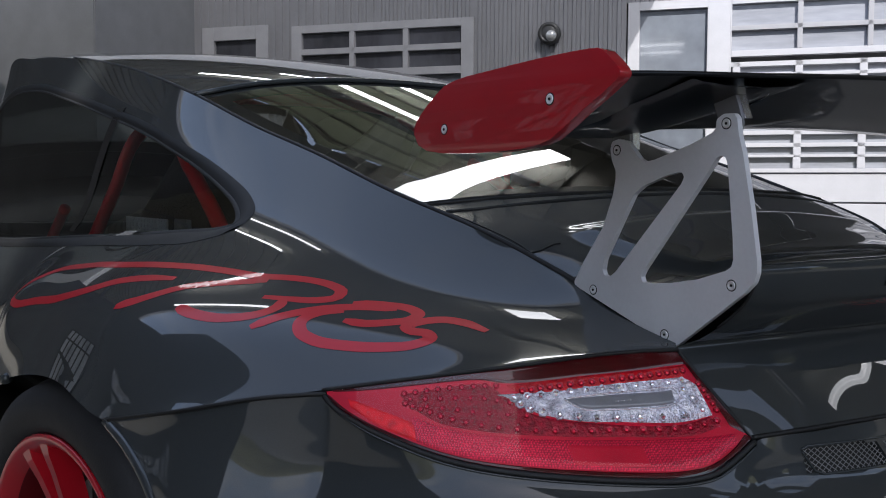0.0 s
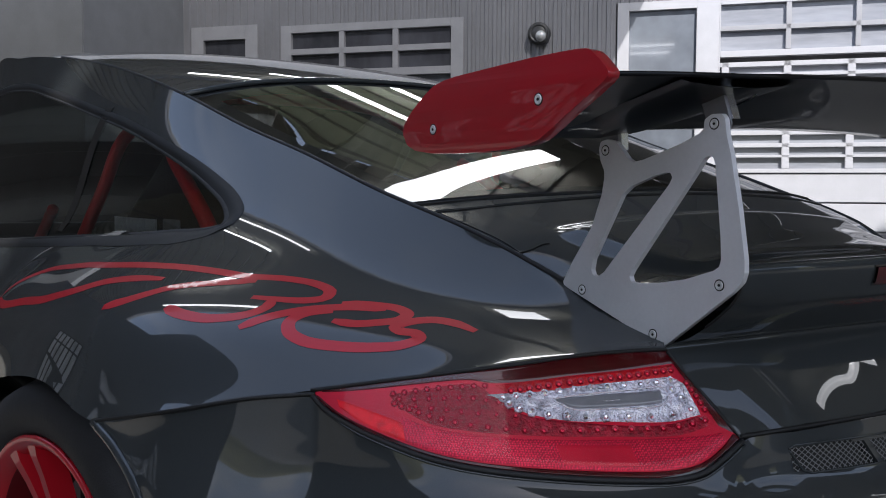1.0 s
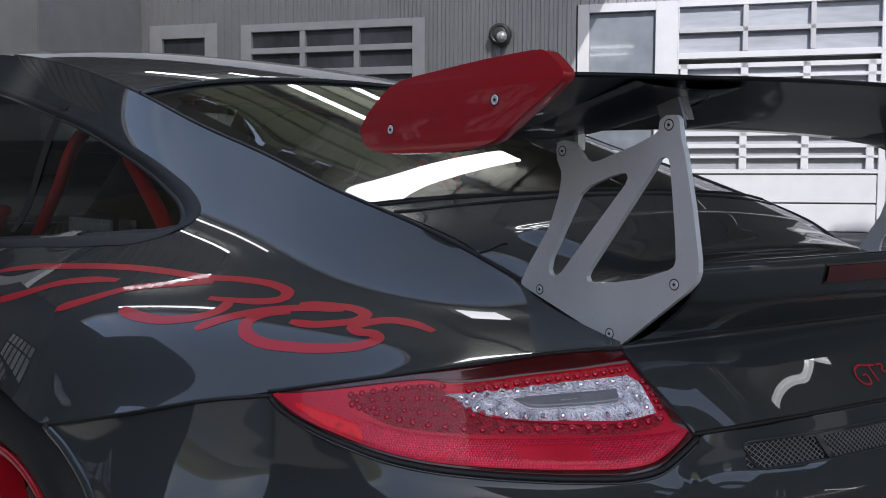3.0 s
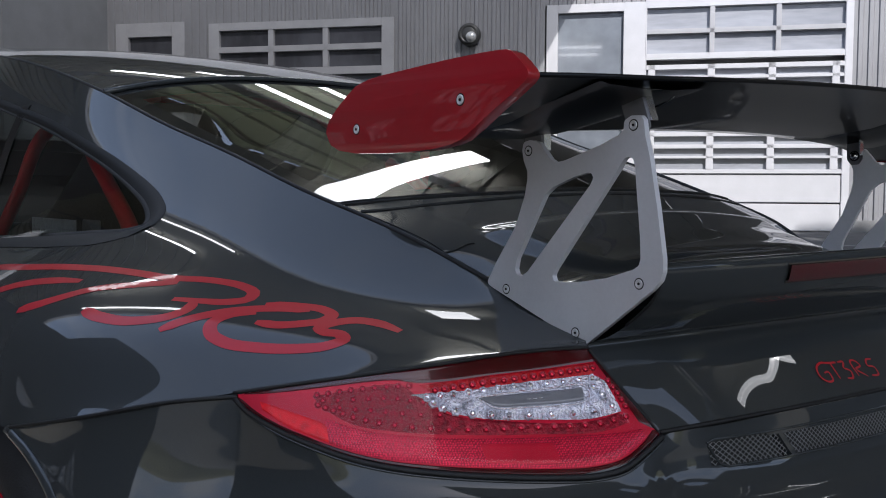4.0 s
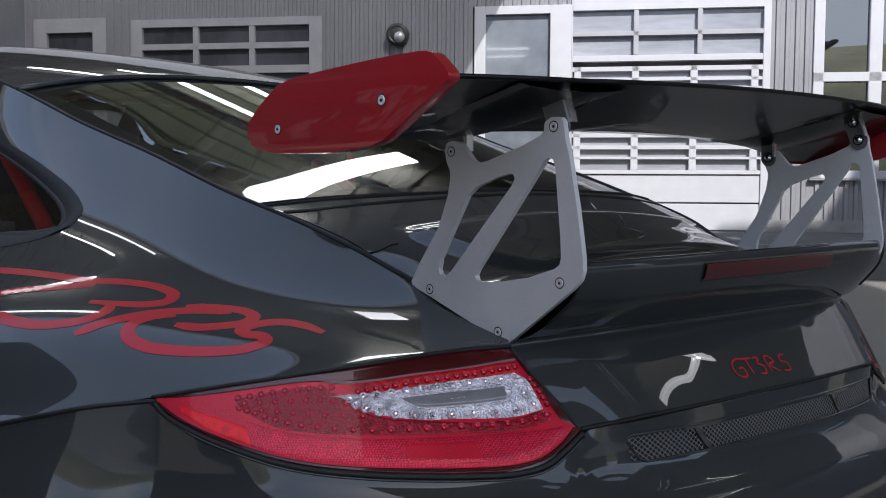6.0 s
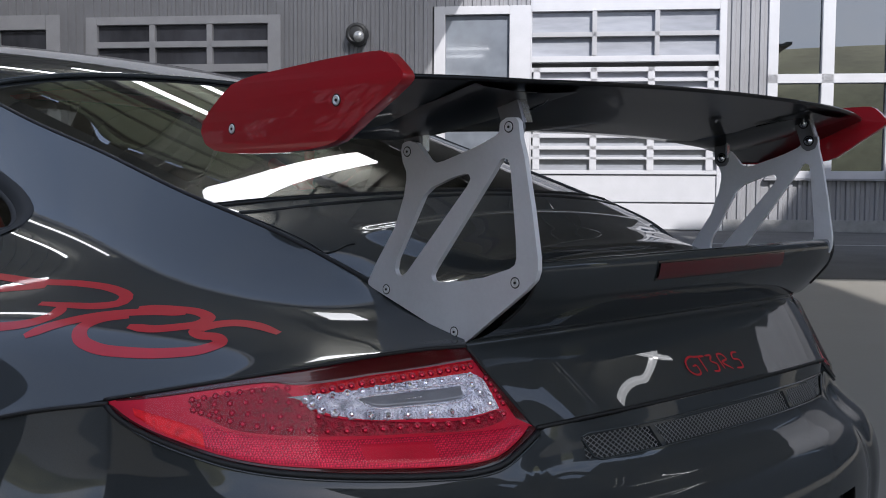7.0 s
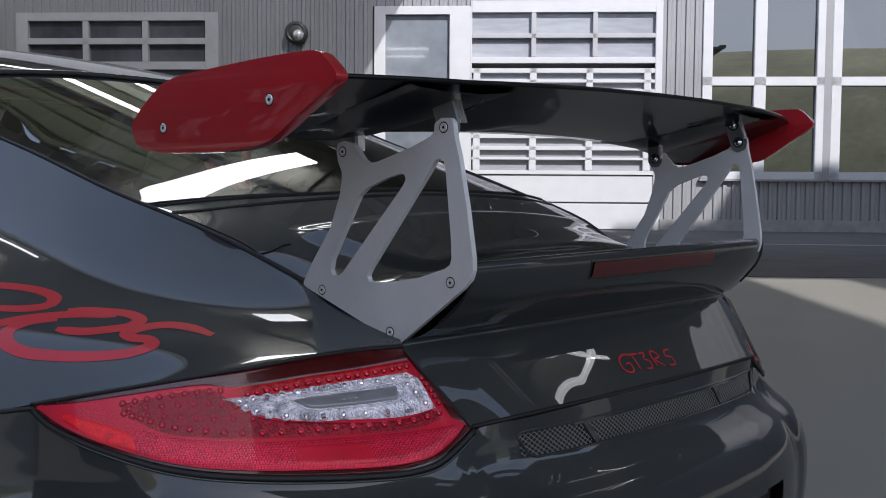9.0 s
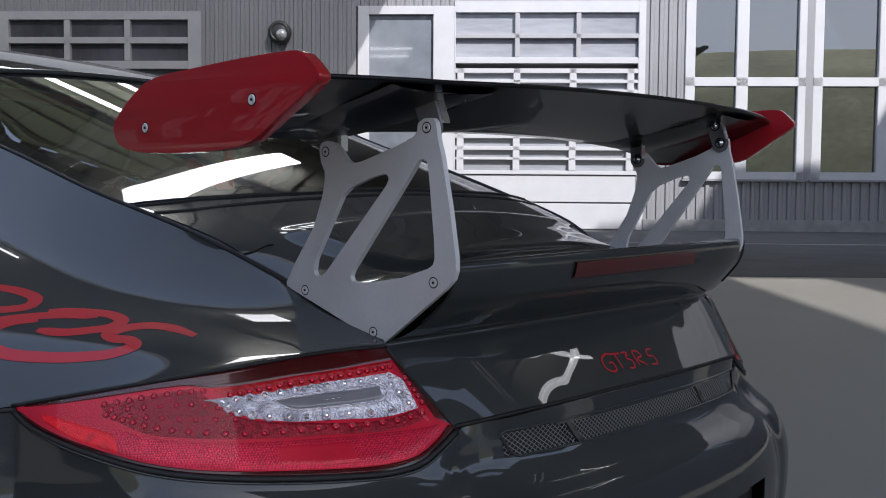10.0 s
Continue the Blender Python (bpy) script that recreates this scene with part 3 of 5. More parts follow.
def yard():
    """Asphalt between the polished floor and the facade, a hair above the floor sheet, and hills on the skyline."""
    a = part("road", boxes(((-60, -15.9, 0.001), (60, 0.3, 0.006))), ASPHALT, smooth=False)
    a.matrix_world = FACADE
    tagged(a, "dark worn asphalt yard before the clad wall", "road", kind="structure")
    g = part("gutter", boxes(((-60, -7.75, 0.0065), (60, -7.55, 0.012))), PLINTH, smooth=False)
    g.matrix_world = FACADE
    tagged(g, "pale concrete gutter strip across the asphalt", "gutter", kind="structure")
    bm = bmesh.new()
    rows = []
    for i in range(97):
        w = 2 * math.pi * i / 96
        hgt = 47 + 9 * math.sin(2.3 * w + 0.6) * math.cos(1.1 * w) + 4 * math.sin(5 * w)
        rows.append([bm.verts.new((r * math.cos(w), r * math.sin(w), h)) for r, h in ((190, -0.5), (230, hgt * 0.55), (300, hgt), (380, hgt * 0.9))])
    for r0, r1 in zip(rows, rows[1:]):
        for j in range(3):
            bm.faces.new((r0[j], r1[j], r1[j + 1], r0[j + 1]))
    tagged(part("backdrop", bm, GRASS), "dry grassy hills on the skyline", "hills", kind="structure")


ground()
yard()
facade()
openings()
flood_light()
side_building()
canopy()

# ---------------------------------------------------------------- the car
car = empty("sports_car", "dark grey sports coupe with red decals and a large rear wing", "car")

# side panel: rows run from the tail to the nose, columns from the window edge to the lower edge
SIDE_TAIL = [
    [(-.448, .160, .806), (-.450, .157, .806), (-.453, .154, .805), (-.457, .150, .804), (-.460, .146, .803), (-.464, .142, .801)],
    [(-.440, .262, .832), (-.464, .247, .823), (-.489, .232, .815), (-.513, .218, .8085), (-.538, .203, .8025), (-.562, .188, .7965)],
    [(-.448, .338, .864), (-.490, .332, .846), (-.532, .322, .829), (-.575, .305, .814), (-.615, .280, .799), (-.652, .244, .783)],
    [(-.500, .469, .926), (-.545, .466, .888), (-.600, .458, .853), (-.675, .442, .830), (-.752, .414, .802), (-.806, .384, .750)],
    [(-.540, .666, .986), (-.592, .655, .940), (-.655, .635, .893), (-.755, .602, .858), (-.868, .560, .805), (-.928, .515, .716)],
]
SIDE_MID = [
    [(-.560, .877, 1.050), (-.618, .868, .990), (-.685, .848, .925), (-.790, .812, .882), (-.915, .760, .812), (-.970, .712, .669)],
    [(-.580, 1.094, 1.109), (-.640, 1.09, 1.035), (-.700, 1.075, .948), (-.800, 1.04, .893), (-.928, 1.00, .812), (-.980, .97, .684)],
    [(-.600, 1.354, 1.188), (-.652, 1.35, 1.085), (-.708, 1.35, .928), (-.785, 1.33, .878), (-.922, 1.32, .790), (-.985, 1.32, .630)],
    [(-.605, 1.70, 1.270), (-.668, 1.70, 1.130), (-.725, 1.70, .898), (-.785, 1.70, .845), (-.915, 1.68, .745), (-.975, 1.66, .535)],
    [(-.605, 2.20, 1.356), (-.672, 2.20, 1.170), (-.745, 2.20, .865), (-.800, 2.20, .800), (-.860, 2.20, .600), (-.85, 2.20, .22)],
]
SIDE_NOSE = [
    [(-.610, 2.80, 1.425), (-.668, 2.82, 1.200), (-.752, 2.84, .850), (-.808, 2.84, .780), (-.862, 2.84, .600), (-.85, 2.84, .22)],
    [(-.605, 3.25, 1.435), (-.670, 3.28, 1.180), (-.758, 3.32, .840), (-.820, 3.32, .770), (-.880, 3.32, .600), (-.86, 3.32, .22)],
    [(-.560, 3.75, .960), (-.650, 3.76, .910), (-.750, 3.78, .830), (-.830, 3.78, .750), (-.900, 3.78, .580), (-.88, 3.78, .22)],
    [(-.460, 4.20, .790), (-.590, 4.18, .790), (-.710, 4.15, .770), (-.810, 4.12, .690), (-.880, 4.10, .540), (-.86, 4.10, .22)],
    [(-.300, 4.62, .520), (-.450, 4.59, .530), (-.600, 4.54, .520), (-.720, 4.46, .480), (-.790, 4.38, .400), (-.78, 4.36, .20)],
]


def eased(grid, rounds):
    """A grid with its small waves ironed out; its edges stay."""
    g = np.array(grid, float)
    for _ in range(rounds):
        g[1:-1, 1:-1] += .5 * ((g[:-2, 1:-1] + g[2:, 1:-1] + g[1:-1, :-2] + g[1:-1, 2:]) / 4 - g[1:-1, 1:-1])
    return [[tuple(p) for p in r] for r in g.tolist()]


SIDE = eased(skin(SIDE_TAIL + SIDE_MID + SIDE_NOSE, 70, 240), 60)

# quarter and door window, as an outline in length and height
WINDOW = [(3.62, 1.02), (3.40, 1.215), (3.08, 1.312), (2.64, 1.308), (2.27, 1.256), (1.82, 1.178), (1.545, 1.126), (1.345, 1.077), (1.175, 1.033), (1.05, .996), (.983, .974), (.935, .954), (.910, .940), (.901, .928), (.918, .919), (1.02, .909), (1.395, .889), (1.924, .861), (2.53, .832), (3.4, .828)]
WINDOW_LINE = [p[:2] for p in spline([(*p, 0) for p in WINDOW + WINDOW[:1]], 300)][:-1]


def inside(p, poly):
    hit = False
    for (ax, ay), (bx, by) in zip(poly, poly[1:] + poly[:1]):
        if (ay > p[1]) != (by > p[1]) and p[0] < (bx - ax) * (p[1] - ay) / (by - ay) + ax:
            hit = not hit
    return hit


W2 = [(float(a), float(b)) for a, b in WINDOW_LINE]


def wheel_gap(p):
    """The wheel arches, cut out of the lower side."""
    for cy in (3.62,):
        a, b = abs(p[1] - cy) / (0.40 if cy < 2 else 0.37), max(0, (p[2] - 0.29)) / 0.375
        if a**2.6 + b**2.6 < 1 and p[2] < 0.68:
            return True
    return False


def in_window(p):
    return abs(p[0]) < 0.80 and inside((p[1], p[2]), W2)


def car_shell():
    for sx in (1, -1):
        part("body_side", grid_mesh([[(sx * p[0], p[1], p[2]) for p in r] for r in SIDE], False, 0, lambda p: in_window(p) or wheel_gap(p)), PAINT, car)
    # roof, windscreen and bonnet between the two sides
    edge = [r[0] for r in SIDE]

    def cross(i, crown, back=0.0, n=24):
        e = np.array(edge[i], float)
        return [(e[0] * (1 - 2 * k / n), e[1] - back * (1 - (1 - 2 * k / n) ** 2), e[2] + crown * (1 - (1 - 2 * k / n) ** 2) * (1 + 0.35 * (1 - 2 * k / n) ** 2)) for k in range(n + 1)]

    ys = [e[1] for e in edge]

    def near(y):
        return min(range(len(ys)), key=lambda i: abs(ys[i] - y))

    def sheet(y0, y1, crown0, crown1, b0=0.0, b1=0.0):
        i0, i1 = near(y0), near(y1)
        return [cross(i, crown0 + (crown1 - crown0) * (i - i0) / (i1 - i0), b0 + (b1 - b0) * (i - i0) / (i1 - i0)) for i in range(i0, i1 + 1)]

    part("roof", grid_mesh(sheet(1.352, 3.10, .070, .045, -.05, 0)), PAINT, car)
    part("windscreen", grid_mesh(sheet(3.10, 3.72, .045, .07)), GLASS, car)
    part("bonnet", grid_mesh(sheet(3.72, 4.62, .07, .03)), PAINT, car)
    rw = sheet(.604, 1.352, .022, .070, .05, -.05)
    # the pane itself follows one even curve; only its rim keeps to the body's edge
    left = np.array([r[0] for r in rw], float)
    fits = [np.polyfit(left[:, 1], left[:, k], 2) for k in (0, 2)]
    even = []
    for r in rw:
        dx, dz = (np.polyval(f, r[0][1]) - r[0][k] for f, k in zip(fits, (0, 2)))
        even.append([(p[0] + dx * s * (1 - s * s), p[1], p[2] + dz * (1 - abs(s) ** 8)) for p, s in zip(r, np.linspace(1, -1, len(r)))])
    rw = even
    part("rear_window", grid_mesh(rw), GLASS, car, "dark curved rear window")
    part("roof_seam", tube([Vector(p) + Vector((0, 0, .003)) for p in rw[-1]], .0065, 8), PAINT, car, "glossy bead at the roof edge")
    # black border of the rear window
    for rows in (rw[:3], rw[-4:]):
        part("window_border", grid_mesh([[(p[0], p[1], p[2] - .004) for p in r] for r in rows]), DARK, car, "black printed border")
    side = [[r[0], r[1]] for r in rw]
    for sx in (1, -1):
        part("window_border", grid_mesh([[(sx * p[0], p[1], p[2] - .004) for p in r] for r in side]), DARK, car)
    return sheet


sheet = car_shell()
cover = Cover([SIDE])
SIDEWAYS = (1, 0, 0)


def on_side(a, b):
    return (-1.0, a, b)


def side_windows():
    for sx in (1, -1):
        win = None
        ring = [Vector(cover.at(on_side(a, b), SIDEWAYS, 0.0)) for a, b in W2]
        cy, cz = sum(p[0] for p in W2) / len(W2), sum(p[1] for p in W2) / len(W2)
        # pane
        bm = bmesh.new()
        loops = [[cover.at(on_side(cy + (a - cy) * f, cz + (b - cz) * f), SIDEWAYS, 0.0) for a, b in W2] for f in (1.0, 0.8, 0.6, 0.4, 0.2)]
        rows = [[bm.verts.new((sx * p.x, p.y, p.z)) for p in lp] for lp in loops]
        k = len(W2)
        for r0, r1 in zip(rows, rows[1:]):
            for j in range(k):
                bm.faces.new((r0[j], r0[(j + 1) % k], r1[(j + 1) % k], r1[j]))
        bm.faces.new(rows[-1])
        win = part("side_window", bm, GLASS, car, "tinted side window")
        # rubber and gloss frame round it
        for w0, w1, lift, m, nm in ((-0.017, 0.003, 0.003, DARK, "window_seal"), (0.003, 0.009, 0.002, RUBBER, "window_gasket")):
            bm = bmesh.new()
            rr = []
            for j, (a, b) in enumerate(W2):
                a0, b0 = W2[j - 1]
                a1, b1 = W2[(j + 1) % k]
                nx, nz = (b1 - b0), -(a1 - a0)
                ln = math.hypot(nx, nz)
                nx, nz = -nx / ln, -nz / ln
                row = []
                for f in (0, 0.33, 0.66, 1):
                    w = w0 + (w1 - w0) * f
                    p = cover.at(on_side(a + nx * w, b + nz * w), SIDEWAYS, lift * (0.3 if f in (0, 1) else 1))
                    row.append(bm.verts.new((sx * p.x, p.y, p.z)))
                rr.append(row)
            for j in range(k):
                for q in range(3):
                    bm.faces.new((rr[j][q], rr[(j + 1) % k][q], rr[(j + 1) % k][q + 1], rr[j][q + 1]))
            part(nm, bm, m, win)
        # pillar between door and quarter window
        bm = bmesh.new()
        pts = [[cover.at(on_side(a, b), SIDEWAYS, 0.002) for a in (1.80 + (b - .88) * -.35, 1.85 + (b - .88) * -.35)] for b in np.linspace(.885, 1.185, 12)]
        rows = [[bm.verts.new((sx * p.x, p.y, p.z)) for p in r] for r in pts]
        for r0, r1 in zip(rows, rows[1:]):
            bm.faces.new((r0[0], r0[1], r1[1], r1[0]))
        part("window_pillar", bm, TRIM, win)


side_windows()

# ---------------------------------------------------------------- tail
REARWARDS = (0, 1, 0)


def settle(p):
    """The tail and its wing spread slightly in height towards the car's right."""
    w = max(0.0, min(1.5, (p[0] + 0.45) / 0.9))
    wide = 0.012 * max(0.0, min(1.0, (p[0] - 0.10) / 0.33)) * max(0.0, min(1.0, (0.845 - p[2]) / 0.05))
    return (p[0] + wide, p[1], p[2] + 0.13 * w * (max(p[2], 0.60) - 0.885))


def plan(x):
    """The tail's outline from above, at the foot of the boot lid."""
    return 0.02 + 0.663 * min(abs(x), 0.97) ** 3.21


def mirrored(half):
    return half + [[(-p[0], p[1], p[2]) for p in r] for r in half[-2::-1]]


# rear bumper: its upper edge from the middle out to the wheel arch, then bulging levels below it
BUMPER_TOP = [(0, .022, .7145), (-.12, .0225, .7145), (-.235, .025, .7145), (-.352, .037, .711), (-.415, .062, .7035), (-.455, .064, .687), (-.51, .077, .674), (-.571, .110, .669), (-.640, .163, .672), (-.700, .221, .679),
              (-.748, .280, .694), (-.784, .338, .713), (-.8065, .380, .742), (-.865, .435, .737), (-.928, .520, .713), (-.972, .715, .666)]
LEVELS = [(.690, .004), (.655, .012), (.632, .032), (.612, .058), (.585, .075), (.545, .086), (.480, .088), (.380, .075), (.220, .030)]


def bumper_rows():
    rows = []
    for x, y, z in BUMPER_TOP:
        slope = (plan(x - .01) - plan(x + .01)) / -.02
        n = Vector((slope, -1, 0)).normalized()
        if x < -.80:
            n = n.lerp(Vector((-1, 0, 0)), min(1.0, (-.80 - x) / .12)).normalized()
        bulge = 1.0 - .9 * max(0.0, min(1.0, (-x - .62) / .26))
        base = (x, y if x < -.40 else plan(x), 0)
        row = [(x, y, z)]
        for k, (lv, o) in enumerate(LEVELS):
            zz = min(lv, z - .012 * (k + 1))
            inward = .10 * max(0.0, .50 - zz) if x < -.80 else 0.0
            row.append((base[0] + n.x * (o * bulge - inward), base[1] + n.y * o * bulge, zz))
        rows.append(row)
    # the last rows follow the round wheel arch
    rows[-1] = [(-.972, .715, .666), (-.970, .690, .660), (-.968, .655, .652), (-.966, .620, .640), (-.963, .585, .622), (-.960, .556, .598), (-.955, .530, .565), (-.950, .505, .500), (-.945, .495, .390), (-.930, .510, .220)]
    rows[-2] = [(x, y - .055 * max(0.0, min(1.0, (.70 - z) / .12)), z) for x, y, z in rows[-2]]
    rows[-3] = [(x, y - .025 * max(0.0, min(1.0, (.72 - z) / .15)), z) for x, y, z in rows[-3]]
    return rows


BUMPER_FULL = skin(mirrored(bumper_rows()[::-1]), 110, 300)
BUMPER = BUMPER_FULL[:151]
BUMPER_ALL = [[settle(p) for p in r] for r in BUMPER_FULL]
SLOT_TOP = .6935


def lowered(x, z):
    return settle((x, 0, z))[2]


def slot(p):
    """The long air outlet above the bumper, and the recess of the number plate."""
    w = max(0.0, min(1.5, (p[0] + 0.45) / 0.9))
    z = (p[2] + .13 * w * .885) / (1 + .13 * w)
    if abs(p[0]) < .285 and p[1] < .2 and .30 < p[2] < .508:
        return True
    ends = .362 - .9 * max(0.0, SLOT_TOP - .012 - z) * .6
    return -ends < p[0] < ends + .012 and 0.002 < SLOT_TOP - z < 0.031 and p[1] < 0.10


part("bumper", grid_mesh(BUMPER_ALL, skip=slot), PAINT, car)
bcover = Cover([BUMPER_ALL])

# boot lid with its fixed lip: profiles from the window down to the shut line, at the edge and at the middle
LID = [
    [(-.515, .604, .966), (-.490, .46, .922), (-.445, .335, .866), (-.441, .24, .858), (-.4415, .15, .880), (-.4415, .075, .900), (-.4410, .056, .906), (-.4405, .052, .902), (-.4410, .058, .872), (-.444, .080, .846), (-.453, .118, .816), (-.464, .143, .803), (-.462, .135, .794), (-.451, .110, .767), (-.436, .083, .735), (-.424, .063, .7075)],
    [(-.400, .575, .976), (-.385, .46, .936), (-.375, .335, .888), (-.37, .24, .868), (-.37, .15, .886), (-.37, .066, .903), (-.37, .046, .9075), (-.37, .042, .903), (-.37, .048, .872), (-.372, .066, .847), (-.378, .103, .818), (-.385, .125, .8065), (-.384, .117, .798), (-.380, .094, .773), (-.374, .066, .741), (-.37, .043, .7135)],
    [(-.200, .558, .984), (-.20, .46, .950), (-.20, .335, .908), (-.20, .24, .886), (-.20, .15, .893), (-.20, .058, .905), (-.20, .040, .9085), (-.20, .036, .904), (-.20, .041, .872), (-.20, .058, .848), (-.20, .094, .820), (-.20, .115, .8085), (-.20, .108, .800), (-.20, .084, .775), (-.20, .053, .743), (-.20, .0275, .7165)],
    [(0, .554, .988), (0, .46, .956), (0, .335, .914), (0, .24, .890), (0, .15, .895), (0, .056, .905), (0, .038, .9085), (0, .034, .904), (0, .039, .872), (0, .056, .848), (0, .091, .820), (0, .112, .809), (0, .105, .8005), (0, .081, .775), (0, .049, .743), (0, .0235, .7170)],
]
LIDG = skin(mirrored(LID), 150, 120)


def raised(p):
    """The raised middle of the engine cover, before the lip."""
    def step(d, w):
        t = max(0.0, min(1.0, d / w))
        return t * t * (3 - 2 * t)
    if p[2] < .84:
        return p
    h = .014 * step(.345 + .35 * (p[1] - .30) - abs(p[0]), .045) * step(p[1] - .205, .05) * step(.455 - p[1], .05)
    return (p[0], p[1], p[2] + h)


LIDM = [[settle(raised(p)) for p in r] for r in LIDG]
part("boot_lid", grid_mesh(LIDM), PAINT, car)
lcover = Cover([LIDM])

# tail light: upper and lower edge of the lens, across and up
TL_TOP = [(-.808, .748), (-.768, .7583), (-.725, .768), (-.673, .778), (-.621, .7865), (-.564, .795), (-.501, .7995), (-.464, .7995)]
TL_LOW = [(-.808, .747), (-.8015, .7337), (-.784, .717), (-.758, .7015), (-.732, .690), (-.705, .683), (-.6615, .6775), (-.6085, .674), (-.565, .672), (-.517, .6715), (-.4835, .6765), (-.4495, .691), (-.4215, .705)]


def face(x, z):
    return (x, plan(x) + .65 * (z - .70), z)


def lens_grid():
    top, low = ([p[:2] for p in spline([(*q, 0) for q in edge], 80)] for edge in (TL_TOP, TL_LOW))
    return [[face(*(a + (b - a) * k / 40)) for a, b in zip(top, low)] for k in range(41)]


LENS_G = lens_grid()


def lens_at(s, r, lift, sx):
    """The point of the lens at a share s of its length and r of its height, lifted off it."""
    h, w = len(LENS_G) - 1, len(LENS_G[0]) - 1
    i, j = min(int(r * h), h - 1), min(int(s * w), w - 1)
    a, b = r * h - i, s * w - j
    q = [np.array(LENS_G[i + k][j + m]) for k in (0, 1) for m in (0, 1)]
    p = q[0] * (1 - a) * (1 - b) + q[1] * (1 - a) * b + q[2] * a * (1 - b) + q[3] * a * b
    n = np.cross(q[1] - q[0], q[2] - q[0])
    n = n / (np.linalg.norm(n) + 1e-12)
    if n @ np.array((-0.5, -0.8, 0.3)) < 0:
        n = -n
    p = p + n * lift
    p = (-sx * -p[0], p[1], p[2])
    if sx < 0:
        p = settle(p)
    return Vector(p), Vector((sx * n[0], n[1], n[2]))


def zone(name, top, low, material, lift, sx, parent, label="", n=40, m=8):
    a, b = spline([(*p, 0) for p in top], n), spline([(*p, 0) for p in low], n)
    bm = bmesh.new()
    rows = []
    for p, q in zip(a, b):
        row = []
        for k in range(m + 1):
            f = k / m
            edge = 0.25 if k in (0, m) else 1.0
            v = p * (1 - f) + q * f
            row.append(bm.verts.new(lens_at(float(np.clip(v[0], 0, 1)), float(np.clip(v[1], 0, 1)), lift * edge, sx)[0]))
        rows.append(row)
    for r0, r1 in zip(rows, rows[1:]):
        for k in range(m):
            bm.faces.new((r0[k], r0[k + 1], r1[k + 1], r1[k]))
    return part(name, bm, material, parent, label)


def led_row(pts, count, r, material, lift, sx, parent, name):
    """Lamp cups set along a curve of the lens: a rim, a faceted bowl and a small core."""
    for v in spline([(*p, 0) for p in pts], count - 1):
        p, n = lens_at(float(v[0]), float(v[1]), lift, sx)
        m = Matrix.Translation(p) @ n.to_track_quat("Z", "Y").to_matrix().to_4x4() @ Matrix.Rotation(float(v[0]) * 40, 4, 'Z')
        if material is LED_W:
            lean = m @ Matrix.Rotation(.5 * math.sin(float(v[0]) * 97), 4, 'X')
            bowl = part(name, lathe([(r * .95, -0.001), (r * 0.80, r * 0.12), (r * 0.55, r * 0.02), (r * 0.30, -r * 0.05)], 6, m), TL_CLEAR, parent, smooth=False)
            part("led_core", lathe([(r * 0.62, -.0004), (r * 0.48, r * 0.30), (r * 0.20, r * 0.42)], 5, lean), material, bowl, "clear faceted light core", smooth=False)
            continue
        cup = part(name, lathe([(r, -0.0006), (r * 0.98, r * 0.14), (r * 0.82, r * 0.11), (r * 0.45, r * 0.02)], 7, m), TL_CUP, parent, smooth=False)
        part("led_core", lathe([(r * 0.52, 0.0002), (r * 0.40, r * 0.20), (r * 0.10, r * 0.28)], 5, m), material, cup, "red light core", smooth=False)


